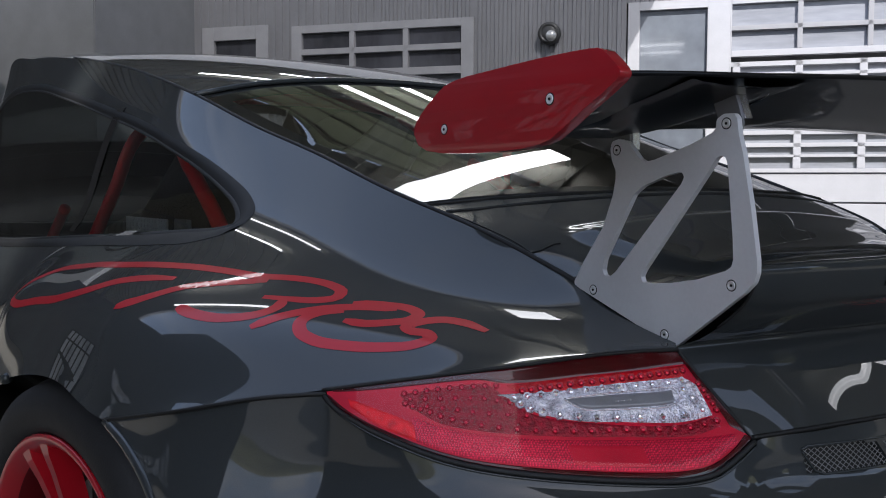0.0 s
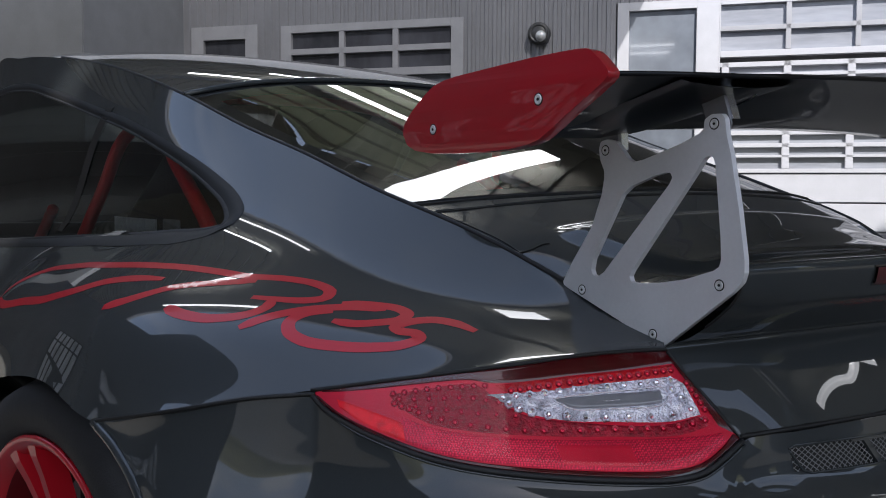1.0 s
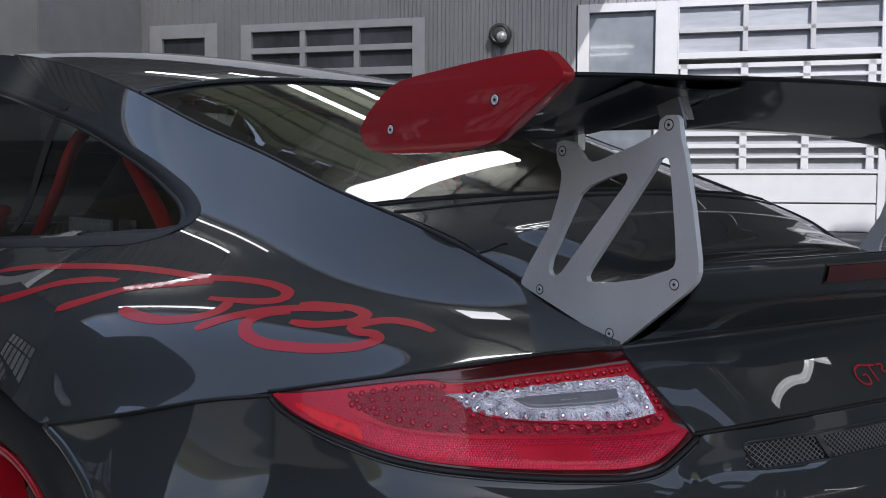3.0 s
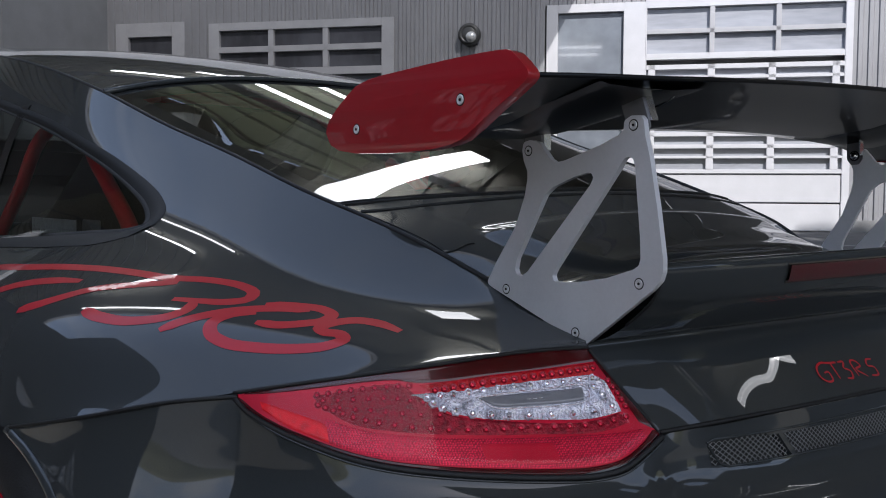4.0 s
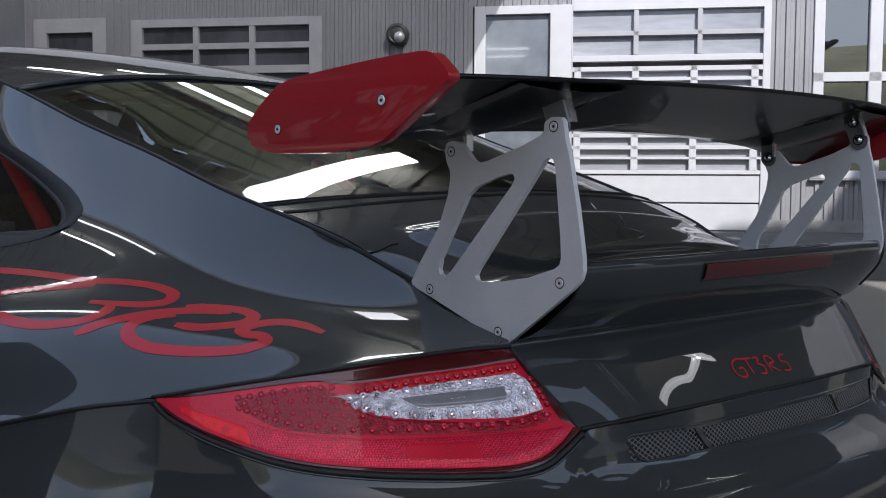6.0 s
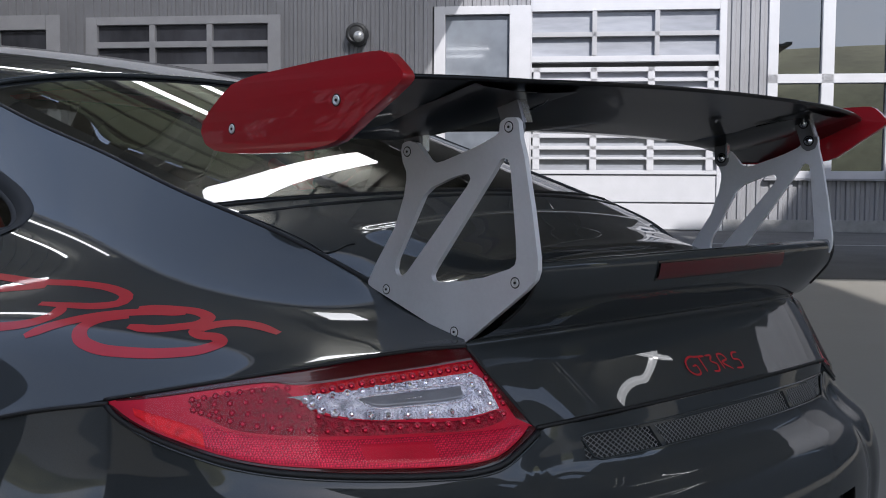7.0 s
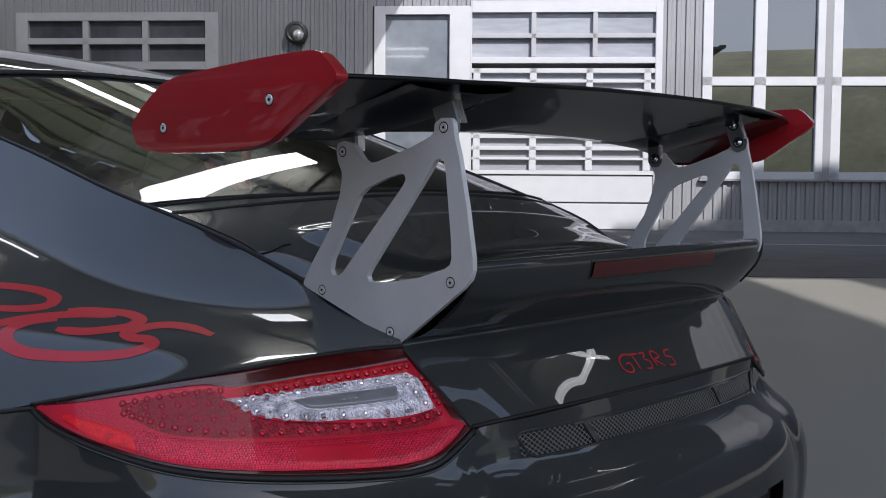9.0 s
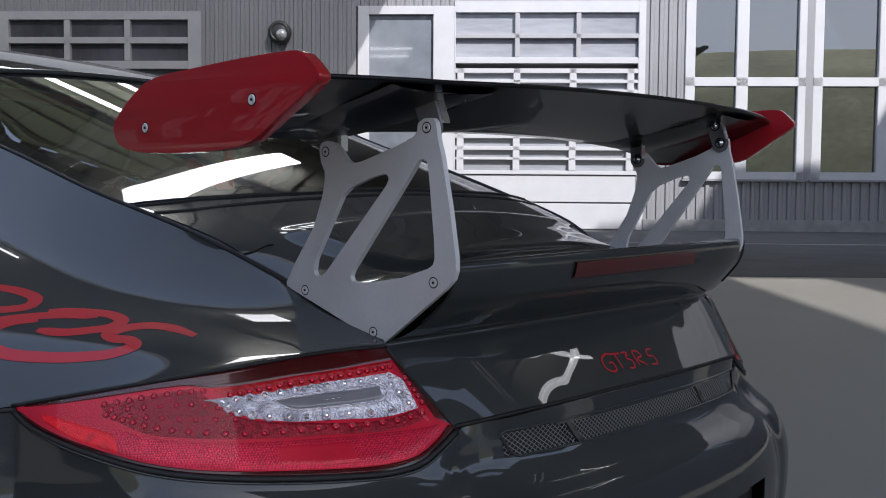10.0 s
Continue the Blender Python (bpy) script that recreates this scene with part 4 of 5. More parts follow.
def tail_light(sx):
    g = [[(sx * p[0], p[1], p[2]) for p in r] for r in LENS_G]
    if sx < 0:
        g = [[settle(p) for p in r] for r in g]
    tl = part("tail_light", grid_mesh(g), TL_RED, car, "red tail light lens with a clear light block")
    zone("upper_lens", [(.03, .0), (.3, .0), (.6, .0), (1, .0)], [(.03, .16), (.238, .085), (.40, .085), (.46, .14), (.675, .145), (.985, .145)], TL_DEEP, .0010, sx, tl, "deep red upper lens")
    zone("lens_rim", [(.02, .60), (.10, .89), (.175, .925), (.312, .955), (.575, .955), (.75, .955), (.93, .955), (.985, .93)], [(.02, 1), (.10, 1), (.2, 1), (.3, 1), (.6, 1), (.8, 1), (.95, 1), (1, 1)], TL_DEEP, .0014, sx, tl, "dark red rim")
    zone("inner_lens", [(.985, .02), (1, .02)], [(.965, .80), (1, .97)], TL_DEEP, .0013, sx, tl, "deep red inner lens")
    zone("light_strip", [(.462, .165), (.562, .150), (.675, .150), (.812, .150), (.975, .155)], [(.488, .255), (.562, .260), (.662, .245), (.788, .240), (.945, .265)], TL_STRIP, .0012, sx, tl, "glowing red light strip")
    if sx < 0:
        return
    zone("lower_reflector", [(.225, .545), (.3, .635), (.388, .665), (.512, .685), (.65, .69), (.812, .72), (.955, .86)], [(.212, .905), (.312, .94), (.4, .94), (.475, .945), (.6, .945), (.75, .945), (.95, .945)], TL_BRIGHT, .0012, sx, tl, "bright red honeycomb reflector")
    zone("reflector_panel", [(.535, .715), (.62, .72), (.70, .725)], [(.53, .925), (.61, .925), (.69, .925)], TL_RED, .0016, sx, tl, "plain red panel between the reflectors")
    zone("corner_reflector", [(.075, .44), (.138, .53), (.225, .64)], [(.085, .70), (.155, .885), (.225, .905)], TL_TIP, .0014, sx, tl, "vivid red corner reflector")
    zone("led_bed", [(.2, .215), (.288, .15), (.4, .125), (.45, .275), (.512, .475), (.638, .55), (.925, .65)], [(.225, .425), (.3, .6), (.388, .635), (.488, .65), (.588, .66), (.7, .67), (.938, .76)], TL_DARKBED, .0009, sx, tl, "dark red bed")
    zone("clear_block", [(.425, .25), (.5, .245), (.575, .245), (.75, .228), (.938, .275), (.962, .35)], [(.45, .275), (.475, .35), (.512, .45), (.6, .525), (.712, .55), (.938, .65)], TL_CLEAR, .0016, sx, tl, "clear silver reversing light block")
    zone("light_bar", [(.588, .33), (.725, .320), (.872, .345)], [(.592, .345), (.625, .425), (.7, .435), (.852, .455)], TL_BAR, .0036, sx, tl, "grey glossy light bar")
    edge = spline([(*p, 0) for p in ((.583, .33), (.65, .318), (.725, .312), (.876, .337), (.858, .462), (.7, .445), (.622, .435), (.588, .35), (.583, .33))], 60)
    part("bar_edge", tube([lens_at(float(p[0]), float(p[1]), .0034, sx)[0] for p in edge], .0009, 6), LED_W, tl, "bright edge of the light bar")
    led_row([(.468, .29), (.525, .278), (.612, .272), (.738, .268), (.925, .300)], 12, .0064, LED_W, .0018, sx, tl, "clear_led")
    led_row([(.478, .345), (.503, .405), (.545, .455), (.6, .480), (.65, .498), (.75, .520), (.92, .575)], 11, .0074, LED_W, .0018, sx, tl, "clear_led")
    led_row([(.905, .375), (.915, .46)], 2, .0072, LED_W, .0018, sx, tl, "clear_led")
    led_row([(.495, .225), (.575, .210), (.712, .200), (.825, .200), (.955, .208)], 18, .0044, LED_HOT, .0014, sx, tl, "red_led")
    led_row([(.212, .35), (.25, .425), (.312, .515), (.375, .56), (.462, .595), (.562, .605), (.675, .605), (.775, .625), (.938, .705)], 22, .0046, LED_R, .0011, sx, tl, "red_led")
    for pts, k in (([(.212, .2), (.3, .155), (.375, .15), (.438, .16)], 9), ([(.225, .28), (.312, .27), (.388, .275), (.455, .33)], 8), ([(.262, .375), (.325, .4), (.388, .435), (.48, .46)], 7), ([(.972, .36), (.970, .5), (.962, .63)], 5)):
        led_row(pts, k, .0040, LED_R, .0011, sx, tl, "red_led")
    # small moulded mark on the bar
    for k in range(3):
        zone("moulded_mark", [(.703 + .016 * k, .365), (.712 + .016 * k, .365)], [(.703 + .016 * k, .395), (.712 + .016 * k, .395)], LED_W, .0042, sx, tl, n=2, m=2)


for sx in (1, -1):
    tail_light(sx)
    cover_rows = [[lens_at(s, r, .0075 * min(1, 12 * min(s, 1 - s) + .15, 9 * min(r, 1 - r) + .15), sx)[0] for s in np.linspace(0, 1, 61)] for r in np.linspace(0, 1, 31)]
    part("lens_cover", grid_mesh(cover_rows), LENS_CLEAR, car, "clear outer lens of the tail light")

# ---------------------------------------------------------------- rear wing
END_LINE = [(.397, 1.060), (.393, 1.072), (.380, 1.0834), (.3676, 1.0923), (.349, 1.104), (.331, 1.1134), (.308, 1.1182), (.285, 1.1208), (.252, 1.1225), (.201, 1.1253), (.153, 1.1275), (.108, 1.1286), (.0824, 1.1287), (.070, 1.128), (.062, 1.1249), (.0513, 1.1162),
            (.0417, 1.1071), (.0385, 1.1019), (.040, 1.0977), (.0455, 1.0932), (.0654, 1.0815), (.090, 1.0685), (.116, 1.0532), (.1385, 1.0413), (.157, 1.0366), (.186, 1.0332), (.231, 1.0314), (.285, 1.0316), (.331, 1.0328), (.368, 1.0372), (.3867, 1.0448)]
STRUT = [(.0798, 1.0768), (.0748, 1.0713), (.0719, 1.0517), (.0657, 1.0307), (.0531, .9697), (.0438, .9131), (.0435, .8982), (.0473, .8869), (.0585, .8756), (.159, .7995), (.1637, .8003), (.3343, .8608), (.3367, .8661), (.3187, .8943), (.2833, .9421), (.2662, .9841),
         (.2622, 1.0047), (.2623, 1.015), (.2693, 1.0284), (.2722, 1.0425), (.2696, 1.0527), (.2576, 1.0552), (.2431, 1.0518), (.2338, 1.0428), (.2215, 1.0296), (.2125, 1.0251), (.196, 1.0276), (.138, 1.0447), (.110, 1.0558), (.104, 1.0609), (.1035, 1.0715), (.0933, 1.0769)]
HOLE_A = [(.1522, 1.0109), (.1587, 1.0116), (.180, 1.007), (.216, .9944), (.230, .9843), (.280, .9002), (.2832, .8858), (.280, .8792), (.2723, .8767), (.260, .8842), (.154, .9971), (.1493, 1.0053)]
HOLE_B = [(.0967, 1.0295), (.0894, 1.0273), (.0863, 1.0187), (.0771, .9357), (.0758, .9113), (.0782, .9032), (.0861, .8981), (.1265, .8853), (.1696, .8774), (.2005, .8744), (.2124, .875), (.2154, .882), (.2106, .8903), (.1124, 1.0131), (.1026, 1.027)]
PLATE_X = .672
wing = empty("rear_wing", "black rear wing with red end plates on silver struts", "wing")


def softened(pts, r=.006):
    """A closed outline with its corners eased."""
    return rounded([Vector((*p, 0)) for p in pts], r, 3)


def screw(m, parent, r=0.010, dome=False):
    part("screw_seat", lathe([(r * 1.5, -.001), (r * 1.5, .0003), (r * 1.1, .0003)], 20, m), DARK, parent, smooth=False)
    if dome:
        s = part("screw", lathe([(r * 1.2, .0), (r * 1.2, .0015), (r, .0035), (r * .6, .006), (r * .3, .0066)], 20, m), ALU_EDGE, parent, "domed steel screw")
    else:
        s = part("screw", lathe([(r * 1.2, -.001), (r * 1.2, .0006), (r * 1.05, .0012), (r * .9, .0012), (r * .5, .0004)], 20, m), STEEL, parent, smooth=False)
    part("socket", lathe([(r * .36, .0004), (r * .36, .0014 if not dome else .0070)], 6, m), DARK, s, smooth=False)


for sx, STRUT_X in ((-1, .450), (1, .418)):
    def lay(x):
        return lambda a, b, d: settle((sx * (x - d), a, b))

    ep = part("end_plate", plate(softened(END_LINE), [], lay(PLATE_X), 0.016), RED, wing, "red lacquered end plate")
    md = ep.modifiers.new("edge", 'BEVEL')
    md.width, md.segments, md.limit_method, md.angle_limit = 0.005, 3, 'ANGLE', radians(50)
    st = part("strut", plate(softened(STRUT), [softened(HOLE_A, .004), softened(HOLE_B, .004)], lay(STRUT_X), 0.008), ALU, wing, "silver cut-out aluminium strut", smooth=False)
    md = st.modifiers.new("edge", 'BEVEL')
    md.width, md.segments, md.limit_method, md.angle_limit = 0.0014, 2, 'ANGLE', radians(50)
    for a, b in ((.2605, 1.0412), (.0893, 1.0658), (.2995, .8582), (.0772, .8822), (.1747, .8137)):
        screw(Matrix.Translation(settle((sx * STRUT_X, a, b))) @ pose(0, 0, 0, 0, sx * 90, 0), wing, 0.0046)
    for a, b in ((.3298, 1.0616), (.139, 1.0834)):
        screw(Matrix.Translation(settle((sx * PLATE_X, a, b))) @ pose(0, 0, 0, 0, sx * 90, 0), wing, 0.0046)
    # angle brackets inside the struts, each with an edge turned inwards
    for (a, b), (c, d), wide in (((.2605, 1.0412), (.262, 1.078), .0145), ((.0893, 1.0658), (.101, 1.098), .0155)):
        u = Vector((c - a, d - b)).normalized()
        v = Vector((u.y, -u.x))
        mid, top = Vector((a, b)), Vector((c, d)) + u * .012
        out = [mid - u * wide + v * wide * .5, mid - u * wide - v * wide * .5, mid - u * wide * .4 - v * wide, top - v * wide, top + v * wide, mid - u * wide * .4 + v * wide]
        br = part("bracket", plate(softened([(q.x, q.y) for q in out], .008), [], lay(STRUT_X - .0085), 0.003), SHADED_ALU, wing, "grey angle bracket", smooth=False)
        e0, e1 = mid - v * wide * sx * sx, top - v * wide
        fl = [(e0.x, e0.y), (e0.x - .003, e0.y), (e1.x - .003, e1.y), (e1.x, e1.y)]
        part("bracket_flange", plate([Vector((*q, 0)) for q in fl], [], lay(STRUT_X - .0115), 0.012), ALU_EDGE, br, "bright turned edge", smooth=False)
        for q in (mid, Vector((c, d)) - u * .004):
            screw(Matrix.Translation(settle((sx * (STRUT_X - .0116), q.x, q.y))) @ pose(0, 0, 0, 0, -sx * 90, 0), br if q is not mid else wing, .0066, True)


def blade_edges(x):
    """Height of the rear edge and of the low front edge, and how far back the rear edge reaches."""
    s = abs(x)
    zt = 1.107 + .018 * (1 - (s / .667) ** 2)
    zl = 1.080 - .012 * (min(s, .45) / .45) ** 2 - .034 * max(0.0, (s - .45) / .22) ** 1.3
    return zt, zl, .045 + .046 * max(0.0, (s - .36) / .31) ** 2


# blade: section along the chord, swept across the width
def blade_section(x):
    zt, zl, back = blade_edges(x)
    long = .362 - back
    up = [(back, zt + .0015), (back + .25 * long, zt + .004), (back + .6 * long, (zt + zl) / 2 + .016), (back + .9 * long, zl + .022), (.368, zl + .013)]
    low = [(.372, zl + .006), (.352, zl - .001), (back + .78 * long, zl - .002), (back + .5 * long, zl + .30 * (zt - zl) - .004), (back + .22 * long, zl + .68 * (zt - zl) - .003), (back + .004, zt - .004), (back, zt - .0035)]
    return [settle((x, a, b)) for a, b in up + low]


part("blade", grid_mesh([blade_section(x) + blade_section(x)[:1] for x in np.linspace(-.657, .657, 61)]), CARBON, wing, "black lacquered wing blade")


def under(x, y):
    """Height of the blade's underside."""
    zt, zl, back = blade_edges(x)
    f = max(0.0, min(1.0, (.352 - y) / (.352 - back)))
    return zl - .002 + (zt - zl) * max(0.0, f - .22) ** 1.1 * 1.18


def pylon(cx, wide, drop):
    """A rounded mounting swell under the blade, from the front edge to the rear edge."""
    rows = []
    for f in np.linspace(0, 1, 25):
        y = .350 - f * (.350 - .062)
        h = drop * math.sin(math.pi * min(1, .12 + .88 * (1 - f))) ** .8 * (1 - .55 * f)
        rows.append([settle((cx + wide * k, y, under(cx + wide * k, y) - h * (1 - k * k) ** 1.5 + (.002 if abs(k) > .99 else 0))) for k in np.linspace(-1, 1, 17)])
    return rows


for sx in (-1, 1):
    part("pylon", grid_mesh(pylon(sx * .44, .10, .016)), CARBON, wing, "black mounting swell under the blade")
    line_pts = [settle((sx * (.44 - .10 * math.sin(a)), .066 + .10 * (1 - math.cos(a)), under(sx * (.44 - .10 * math.sin(a)), .066 + .10 * (1 - math.cos(a))) - .0015)) for a in np.linspace(-.4, 1.5, 20)]
    part("pylon_edge", tube([Vector(p) for p in line_pts], .0012, 6), TRIM, wing)

# ---------------------------------------------------------------- body details
DOWN = (0, 0, -1)


def line(pts, r, name, material=DARK, n=60, parent=car, label=""):
    return part(name, tube([Vector(p) for p in spline(pts, n)], r, 6), material, parent, label)


# shut lines
line([(-.970, .714, .669), (-.930, .515, .716), (-.865, .425, .740), (-.806, .380, .746)], .0028, "shut_line")
line([(*face(x, z)[:2], z + .0015) for x, z in TL_TOP], .0026, "shut_line")
for side in (0, -1):
    line([LIDM[side][k] for k in range(0, 111, 5)], .0020, "shut_line", n=110)
line([LIDM[k][-1] for k in range(0, 121, 8)], .0032, "shut_line", n=110)
line([LIDM[k][0] for k in range(0, 121, 8)], .0030, "shut_line", n=110)
part("window_seal", tube([Vector(SIDE[k][0]) + Vector((.004, 0, .001)) for k in range(0, 125, 2)], .0042, 6), RUBBER, car)
part("window_seal", tube([Vector((-SIDE[k][0][0] - .004, SIDE[k][0][1], SIDE[k][0][2] + .001)) for k in range(0, 125, 2)], .0042, 6), RUBBER, car)

# seams of the engine cover
for sx in (1, -1):
    for seam in ([(-.505, .566), (-.450, .552), (-.350, .539), (-.231, .535), (-.10, .531), (0, .530)], [(-.468, .412), (-.447, .4105), (-.4175, .414), (-.408, .4125)], [(-.500, .556), (-.485, .49), (-.468, .43), (-.459, .382), (-.446, .343)]):
        line([lcover.at((sx * a, b, 1.2), DOWN, .0004) for a, b in seam], .0017, "shut_line", n=40)
    line([lcover.at((sx * a, b, 1.2), DOWN, .0016) for a, b in ((-.500, .568), (-.450, .5545), (-.350, .5415), (-.231, .5375), (-.10, .5335), (0, .5325))], .0012, "cover_edge", PAINT, n=40)

# black seal round the lens, with a pale lip below it
for sx in (1, -1):
    seal = [face(x, z - .003) for x, z in TL_LOW]
    inner = [face(x, z) for x, z in ((-.4215, .704), (-.436, .735), (-.450, .767), (-.464, .799))]
    lip = [face(x, z - .0075) for x, z in TL_LOW[1:]]
    for pts, r, name, m, text in ((seal, .0036, "light_seal", RUBBER, "black rubber light seal"), (inner, .0026, "light_seal", RUBBER, ""), (lip, .0016, "light_lip", PAINT, "")):
        pts = [(sx * p[0], p[1] - .001, p[2]) for p in pts]
        line([settle(p) for p in pts] if sx < 0 else pts, r, name, m, label=text)

# rolled arch lip
part("arch_lip", tube([Vector(SIDE[k][-1]) + Vector((.004, 0, 0)) for k in range(88, 136, 2)], .0105, 8), PAINT, car, "rolled wheel arch lip")
part("arch_lip", tube([Vector(p) + Vector((.004, 0, 0)) for p in BUMPER[0][::5]], .0085, 8), PAINT, car)


# side graphic: curved red bands on the haunch, as plan curves
BANDS_A = [
    [(-.905, 1.68), (-.895, 1.62), (-.883, 1.546), (-.862, 1.40), (-.861, 1.188), (-.857, .996), (-.832, .860), (-.812, .790), (-.789, .715), (-.767, .654), (-.730, .601), (-.707, .559), (-.703, .529), (-.717, .517), (-.742, .527), (-.770, .557), (-.792, .588)],
    [(-.905, 1.68), (-.920, 1.60), (-.928, 1.518), (-.928, 1.335), (-.927, 1.140), (-.9105, 1.002), (-.890, .930), (-.869, .857), (-.847, .782)],
    [(-.919, .843), (-.900, .795), (-.8815, .766), (-.8455, .726), (-.810, .679), (-.766, .629)],
    [(-.774, .561), (-.789, .548), (-.814, .550), (-.850, .584), (-.8726, .643), (-.8776, .685)],
]
BANDS_B = [
    [(-.835, .534), (-.793, .521), (-.744, .500), (-.700, .471), (-.668, .441)],
    [(-.707, .490), (-.675, .4605), (-.654, .432), (-.653, .413), (-.669, .407), (-.695, .417), (-.721, .434), (-.739, .458)],
    [(-.727, .478), (-.7585, .496), (-.782, .4935), (-.792, .476), (-.787, .451), (-.762, .414), (-.726, .376), (-.698, .356), (-.675, .353), (-.672, .366), (-.684, .382), (-.6835, .394), (-.6605, .3935), (-.633, .379), (-.617, .355), (-.609, .3235)],
]
for band in BANDS_A + BANDS_B:
    part("decal_band", cover.ribbon([(a, b, 1.2) for a, b in band], .0180, DOWN, .0005, 90), DECAL, car, "red vinyl band")

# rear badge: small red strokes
BADGE = [
    [(-.060, .7565), (-.075, .757), (-.094, .751), (-.098, .743), (-.090, .737), (-.072, .738), (-.070, .746), (-.082, .746)],
    [(-.066, .7565), (-.048, .7555), (-.034, .755)], [(-.050, .755), (-.053, .737)],
    [(-.030, .755), (-.014, .754), (-.024, .748), (-.012, .743), (-.018, .736), (-.034, .736)],
    [(.000, .736), (.004, .753), (.020, .7525), (.024, .7475), (.006, .744), (.024, .734)],
    [(.068, .752), (.050, .7515), (.044, .746), (.060, .742), (.058, .735), (.036, .734)],
]
for st in BADGE:
    part("badge_stroke", lcover.ribbon([(a * .98 + .008, -.2, lowered(a * .98 + .008, b - .001)) for a, b in st], .0034, REARWARDS, .0012, 24, out=(0, -1, .2)), DECAL, car, "red badge stroke")


def patch(cov, xs, lo, hi, lift, n=40, m=6):
    """A thin sheet on the tail, between two heights along the width."""
    bm = bmesh.new()
    rows = []
    for x in np.linspace(xs[0], xs[1], n + 1):
        rows.append([bm.verts.new(cov.at((x, -.3, lo(x) + (hi(x) - lo(x)) * k / m), REARWARDS, lift)) for k in range(m + 1)])
    for a, b in zip(rows, rows[1:]):
        for k in range(m):
            bm.faces.new((a[k], a[k + 1], b[k + 1], b[k]))
    return bm


# brake light in the lip
part("brake_light", patch(lcover, (-.197, .186), lambda x: lowered(x, .8755), lambda x: lowered(x, .8955), .0030), mat("brake_lens", (.075, .003, .006), .15, coat=1.0, noise_scale=30, noise_amt=.15, bump=.05, bump_scale=200), car, "slim dark red brake light")
part("brake_surround", patch(lcover, (-.201, .192), lambda x: lowered(x, .873), lambda x: lowered(x, .898), .0012), TRIM, car)

# air outlet: dark box, wire mesh, bars and raised rim
outlet = part("air_outlet", patch(bcover, (-.370, .384), lambda x: lowered(x, SLOT_TOP - .036), lambda x: lowered(x, SLOT_TOP + .003), -.014), DARK, car, "dark air outlet with wire mesh")


def wire(bm, a, b, r):
    d = (b - a).normalized()
    s = d.cross(Vector((0, 1, 0))).normalized() * r
    f = Vector((0, -1, 0)) * r
    vs = [bm.verts.new(p + q) for p in (a, b) for q in (s, f, -s)]
    bm.faces.new((vs[0], vs[1], vs[4], vs[3]))
    bm.faces.new((vs[1], vs[2], vs[5], vs[4]))


bm = bmesh.new()
step, H = .0098, .030
x = -.42
while x < .40:
    for sgn in (1, -1):
        pts = []
        for k in range(5):
            xx = x + sgn * (k / 4) * H * 1.5 + (0 if sgn > 0 else H * 1.5)
            pts.append(bcover.at((xx, -.3, lowered(xx, SLOT_TOP - .001 - H * k / 4)), REARWARDS, -.004))
        for a, b in zip(pts, pts[1:]):
            if -.364 < a.x < .376 and -.364 < b.x < .376:
                wire(bm, a, b, .0006)
    x += step
tagged(part("wire_mesh", bm, MESH, outlet, "grey diamond wire mesh"), kind="stuff")


def outlet_bar(c):
    """A slanting bar across the outlet, with a raised face."""
    rows = []
    for k in range(7):
        x, z = c - .013 + .026 * k / 6, SLOT_TOP - .032 * k / 6
        rows.append([bcover.at((x + dx, -.3, lowered(x, z)), REARWARDS, up) for dx, up in ((-.008, -.012), (-.006, .0), (.004, .0005), (.008, -.012))])
    return grid_mesh(rows)


for c in (-.219, .178):
    part("outlet_bar", outlet_bar(c), PAINT, outlet, smooth=False)
rim = [(-.362, -.003), (-.354, .001), (0, .0015), (.365, .001), (.376, -.004), (.366, -.027), (.352, -.0325), (0, -.0325), (-.332, -.0325), (-.345, -.028), (-.362, -.003)]
part("outlet_rim", tube([bcover.at((a, -.3, lowered(a, SLOT_TOP + b)), REARWARDS, .0004) for p0, p1 in zip(rim, rim[1:]) for a, b in [(p0[0] + (p1[0] - p0[0]) * f / 10, p0[1] + (p1[1] - p0[1]) * f / 10) for f in range(10)]], .0017, 6), PAINT, outlet)

# number plate in its dark recess, with its writing as bars
part("plate_recess", boxes(((-.31, .030, .29), (.31, .042, .53)), ((-.31, -.03, .29), (-.290, .042, .52)), ((.290, -.03, .29), (.31, .042, .52)), bevel=.004), DARK, car)
np_top = part("number_plate", boxes(((-.26, .004, .384), (.26, .012, .496)), bevel=.003), mat("plate_white", (.72, .72, .70), .35, noise_scale=20, noise_amt=.05), car, "white number plate")
for a, w in ((-.20, .05), (-.13, .06), (-.03, .06), (.05, .05), (.12, .04), (.18, .05)):
    part("plate_bar", boxes(((a, .0025, .404), (a + w, .0038, .476))), DARK, np_top)
part("plate_frame", boxes(((-.268, .000, .4965), (.268, .016, .503)), ((.2605, .000, .377), (.268, .016, .4965)), ((-.268, .000, .377), (-.2605, .016, .4965)), ((-.2605, .000, .377), (.2605, .016, .3835))), TRIM, np_top, smooth=False)


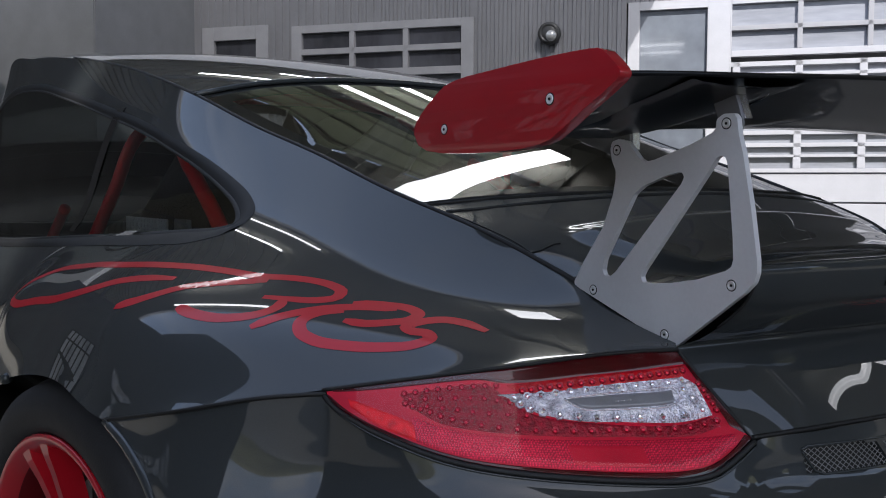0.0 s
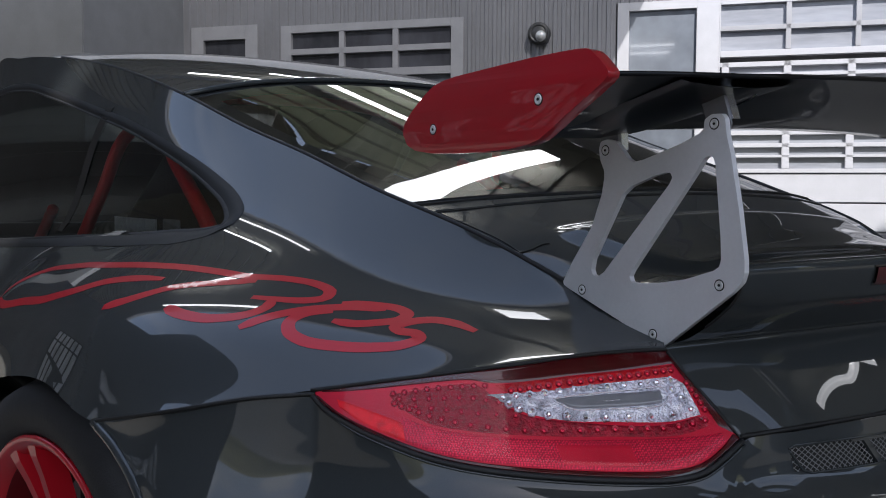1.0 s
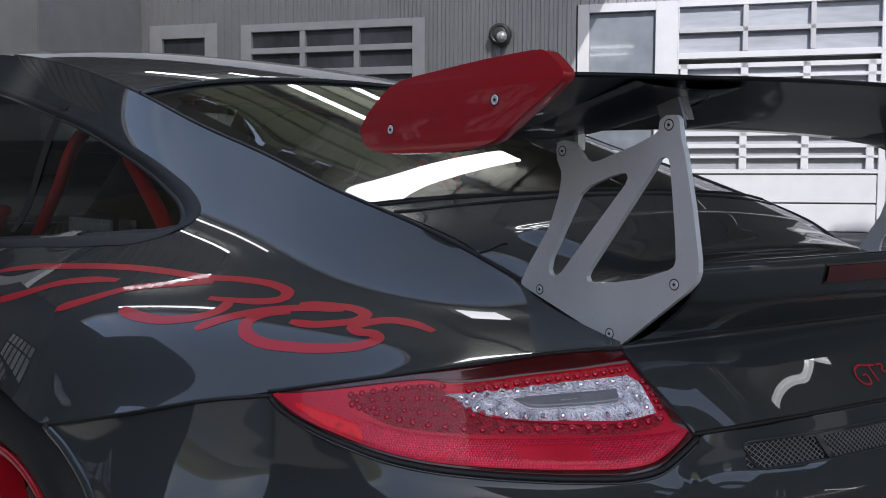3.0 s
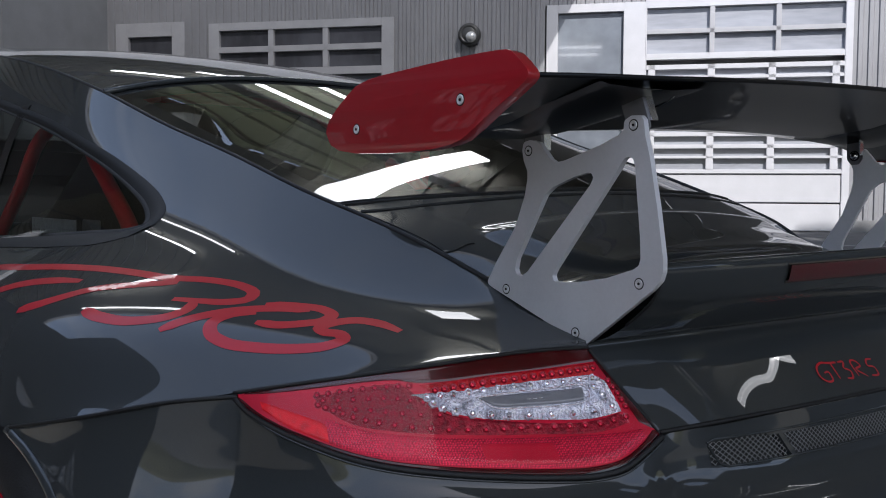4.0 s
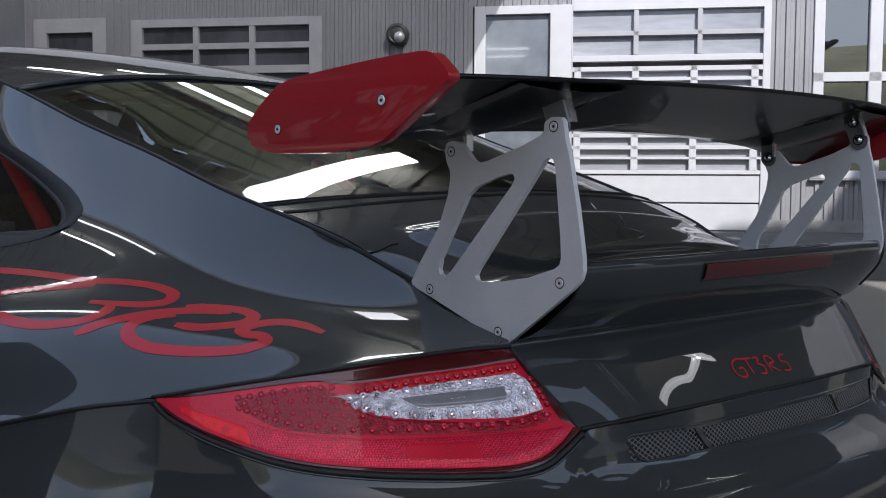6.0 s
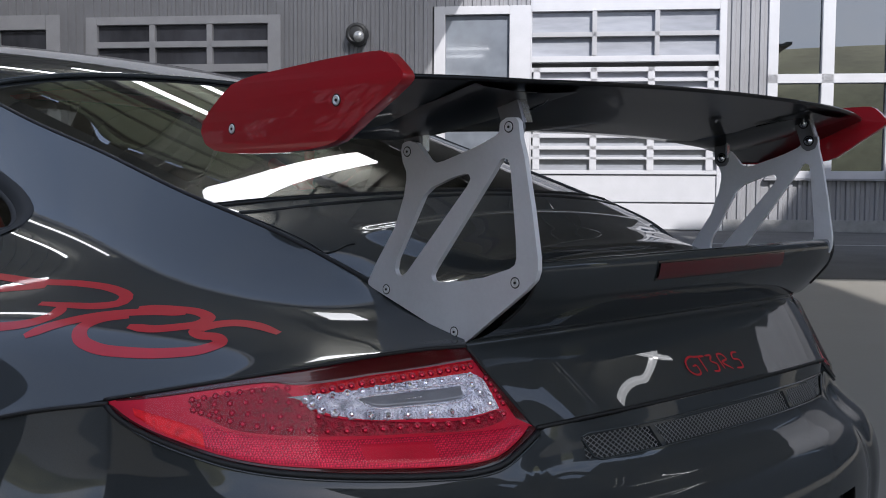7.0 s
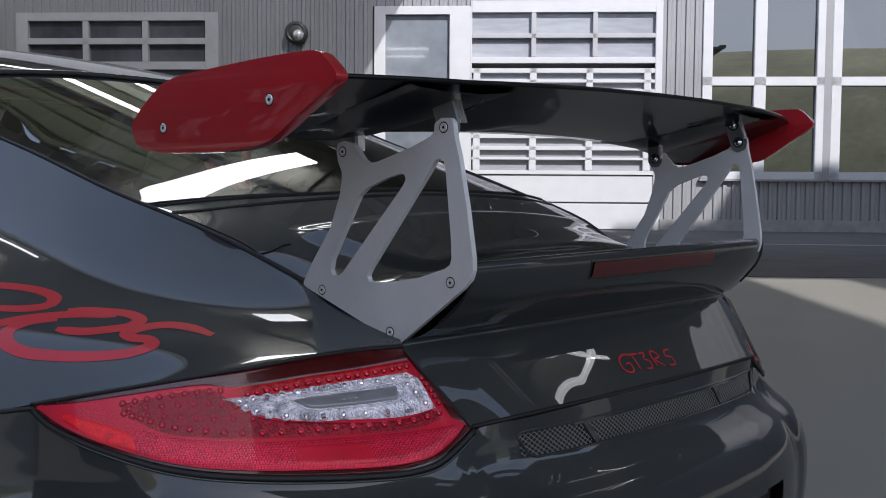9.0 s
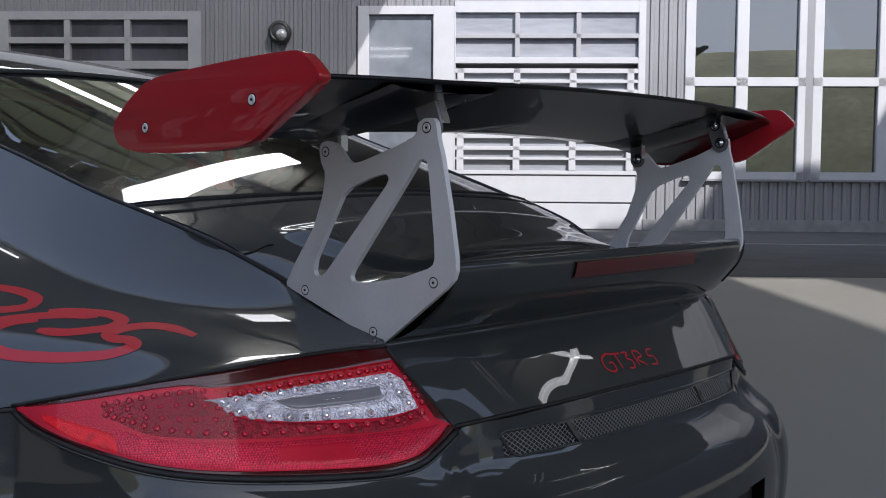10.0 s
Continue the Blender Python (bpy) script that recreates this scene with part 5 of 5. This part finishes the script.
# wheels
def wheel(sx, y, z=.335, r=.335, x=.955, wide=.30, toe=0.0):
    base = pose(sx * x, y, z, 0, sx * 90, toe)
    w = empty("wheel", "", "")
    for key in ("label", "category"):
        if key in w:
            del w[key]
    w.parent = car
    tyre = lathe([(.232, -wide), (.27, -wide + .01), (r - .02, -wide + .005), (r, -wide + .04), (r, -.045), (r - .012, -.015), (r - .035, -.002), (.292, .003), (.272, .0), (.258, -.006), (.250, -.014), (.244, -.05)], 64, base, False)
    part("tyre", tyre, RUBBER, w, "black low profile tyre")
    rim = lathe([(.244, -.06), (.246, -.03), (.252, -.012), (.254, -.004), (.248, -.001), (.238, -.006), (.228, -.016), (.222, -.03)], 64, base, False)
    # Shade inside the rim is put into this darker red.
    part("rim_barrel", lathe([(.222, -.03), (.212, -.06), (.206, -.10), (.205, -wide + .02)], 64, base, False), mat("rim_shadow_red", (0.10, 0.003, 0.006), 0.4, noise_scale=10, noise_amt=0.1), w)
    part("rim", rim, RED, w, "red lacquered wheel rim")
    for k in range(5):
        for dd in (-9, 9):
            a = radians(72 * k + 20 + dd)
            q = base @ Matrix.Rotation(a, 4, 'Z')
            bm = bmesh.new()
            secs = []
            for rr, hw, zf, zb in ((.05, .016, -.045, -.085), (.12, .013, -.034, -.075), (.18, .013, -.022, -.065), (.216, .016, -.012, -.055), (.236, .021, -.009, -.05)):
                secs.append([bm.verts.new(q @ Vector(v)) for v in ((rr, -hw, zb), (rr, -hw * .7, zf), (rr, hw * .7, zf), (rr, hw, zb))])
            for s0, s1 in zip(secs, secs[1:]):
                for j in range(4):
                    bm.faces.new((s0[j], s0[(j + 1) % 4], s1[(j + 1) % 4], s1[j]))
            part("spoke", bm, RED, w, smooth=False)
    part("hub", lathe([(.062, -.09), (.062, -.050), (.05, -.040), (.02, -.036)], 24, base), RED, w)
    # Dark disc stands in for the shade behind the spokes.
    part("wheel_back", lathe([(.212, -.17), (.212, -.16)], 40, base), DARK, w)
    part("brake_disc", lathe([(.17, -.13), (.17, -.115)], 40, base), ALU, w, "grey brake disc")


for sx in (-1, 1):
    wheel(sx, 1.03 if sx < 0 else 1.08, z=.325, r=.345, toe=12 if sx < 0 else 0, x=.975 if sx < 0 else .90)
    wheel(sx, 3.62, .32, .32, .90, .24)
    # dark wheel housing
    part("wheel_housing", lathe([(.40, -.42), (.40, -.02)], 40, pose(sx * .90, 1.06, .31, 0, sx * 90, 0)), DARK, car)


# cabin
part("cabin_floor", boxes(((-.70, .9, .30), (.70, 3.5, .42)), ((-.66, .62, .42), (.66, 1.0, .78)), ((-.66, 1.0, .42), (.66, 1.35, .62)), bevel=.03), CABIN, car)
part("dashboard", boxes(((-.66, 3.15, .60), (.66, 3.45, .86)), bevel=.04), CABIN, car)
roof_lining = [[(p[0] * .97, p[1], p[2] - .03) for p in r] for r in sheet(1.36, 3.05, .070, .05, -.05, 0)[::4]]
part("headlining", grid_mesh(roof_lining), CABIN, car)


def seat(cx):
    s = empty("seat", "", "")
    for key in ("label", "category"):
        if key in s:
            del s[key]
    s.parent = car
    prof = [(-.20, .06), (-.24, 0), (-.20, -.05), (.20, -.05), (.24, 0), (.20, .06)]
    rows = []
    for y, z, w, lean in ((1.93, .52, 1.0, 0), (1.86, .72, 1.0, 0), (1.78, .92, .95, 0), (1.73, 1.04, .7, 0), (1.70, 1.12, .55, 0)):
        rows.append([(cx + a * w, y + b, z) for a, b in spline([(p[0], p[1], 0) for p in prof], 20) for a, b in [(a, b)]] if False else [(cx + p[0] * w, y + p[1], z) for p in spline([(q[0], q[1], 0) for q in prof + prof[:1]], 28)])
    bm = grid_mesh(rows)
    bm.faces.new([v for v in sorted((v for v in bm.verts if abs(v.co.z - 1.12) < 1e-4), key=lambda v: math.atan2(v.co.y - 1.70, v.co.x - cx))])
    part("backrest", bm, SEAT, s, "black bucket seat back")
    part("cushion", boxes(((cx - .24, 1.90, .42), (cx + .24, 2.40, .56)), bevel=.04), SEAT, s)


for cx in (-.36, .36):
    seat(cx)
for pts in ([(-.66, 2.08, .76), (-.64, 2.011, .853), (-.61, 1.908, .99), (-.58, 1.805, 1.125), (-.50, 1.78, 1.19), (-.30, 1.78, 1.235)], [(-.61, 1.18, .90), (-.60, 1.233, .927), (-.58, 1.385, 1.00), (-.56, 1.536, 1.075), (-.50, 1.70, 1.16)], [(-.60, 2.72, .80), (-.60, 2.671, .824), (-.60, 2.478, .929)], [(-.30, 1.78, 1.235), (0, 1.90, 1.25), (.30, 1.98, 1.235), (.50, 2.05, 1.15), (.52, 2.3, .62)], [(-.40, 2.0, 1.19), (.1, 1.75, .85), (.35, 1.6, .62)], [(.30, 1.98, 1.235), (.36, 1.5, 1.0), (.38, 1.15, .75)]):
    part("roll_bar", tube([Vector(p) for p in spline(pts, 24)], .017, 12), CAGE, car, "red roll cage bar")
# perforated side panel behind the quarter window
pane = boxes(((-.615, 1.50, .884), (-.610, 1.80, .922)))
for i in range(24):
    for j in range(3):
        box(pane, (-.617, 1.505 + i * .0122, .888 + j * .0115), (-.6155, 1.512 + i * .0122, .896 + j * .0115))
part("side_mesh", pane, mat("pale_mesh", (.60, .61, .60), .5, noise_scale=40, noise_amt=.2), car, "pale perforated panel", smooth=False)
part("side_tab", boxes(((-.615, 1.35, .895), (-.610, 1.45, .925)), bevel=.002), MESH, car)
# underbody
part("underbody", boxes(((-.80, .45, .16), (.80, 4.2, .30)), ((-.5, .10, .20), (.5, .5, .5)), bevel=.03), DARK, car)
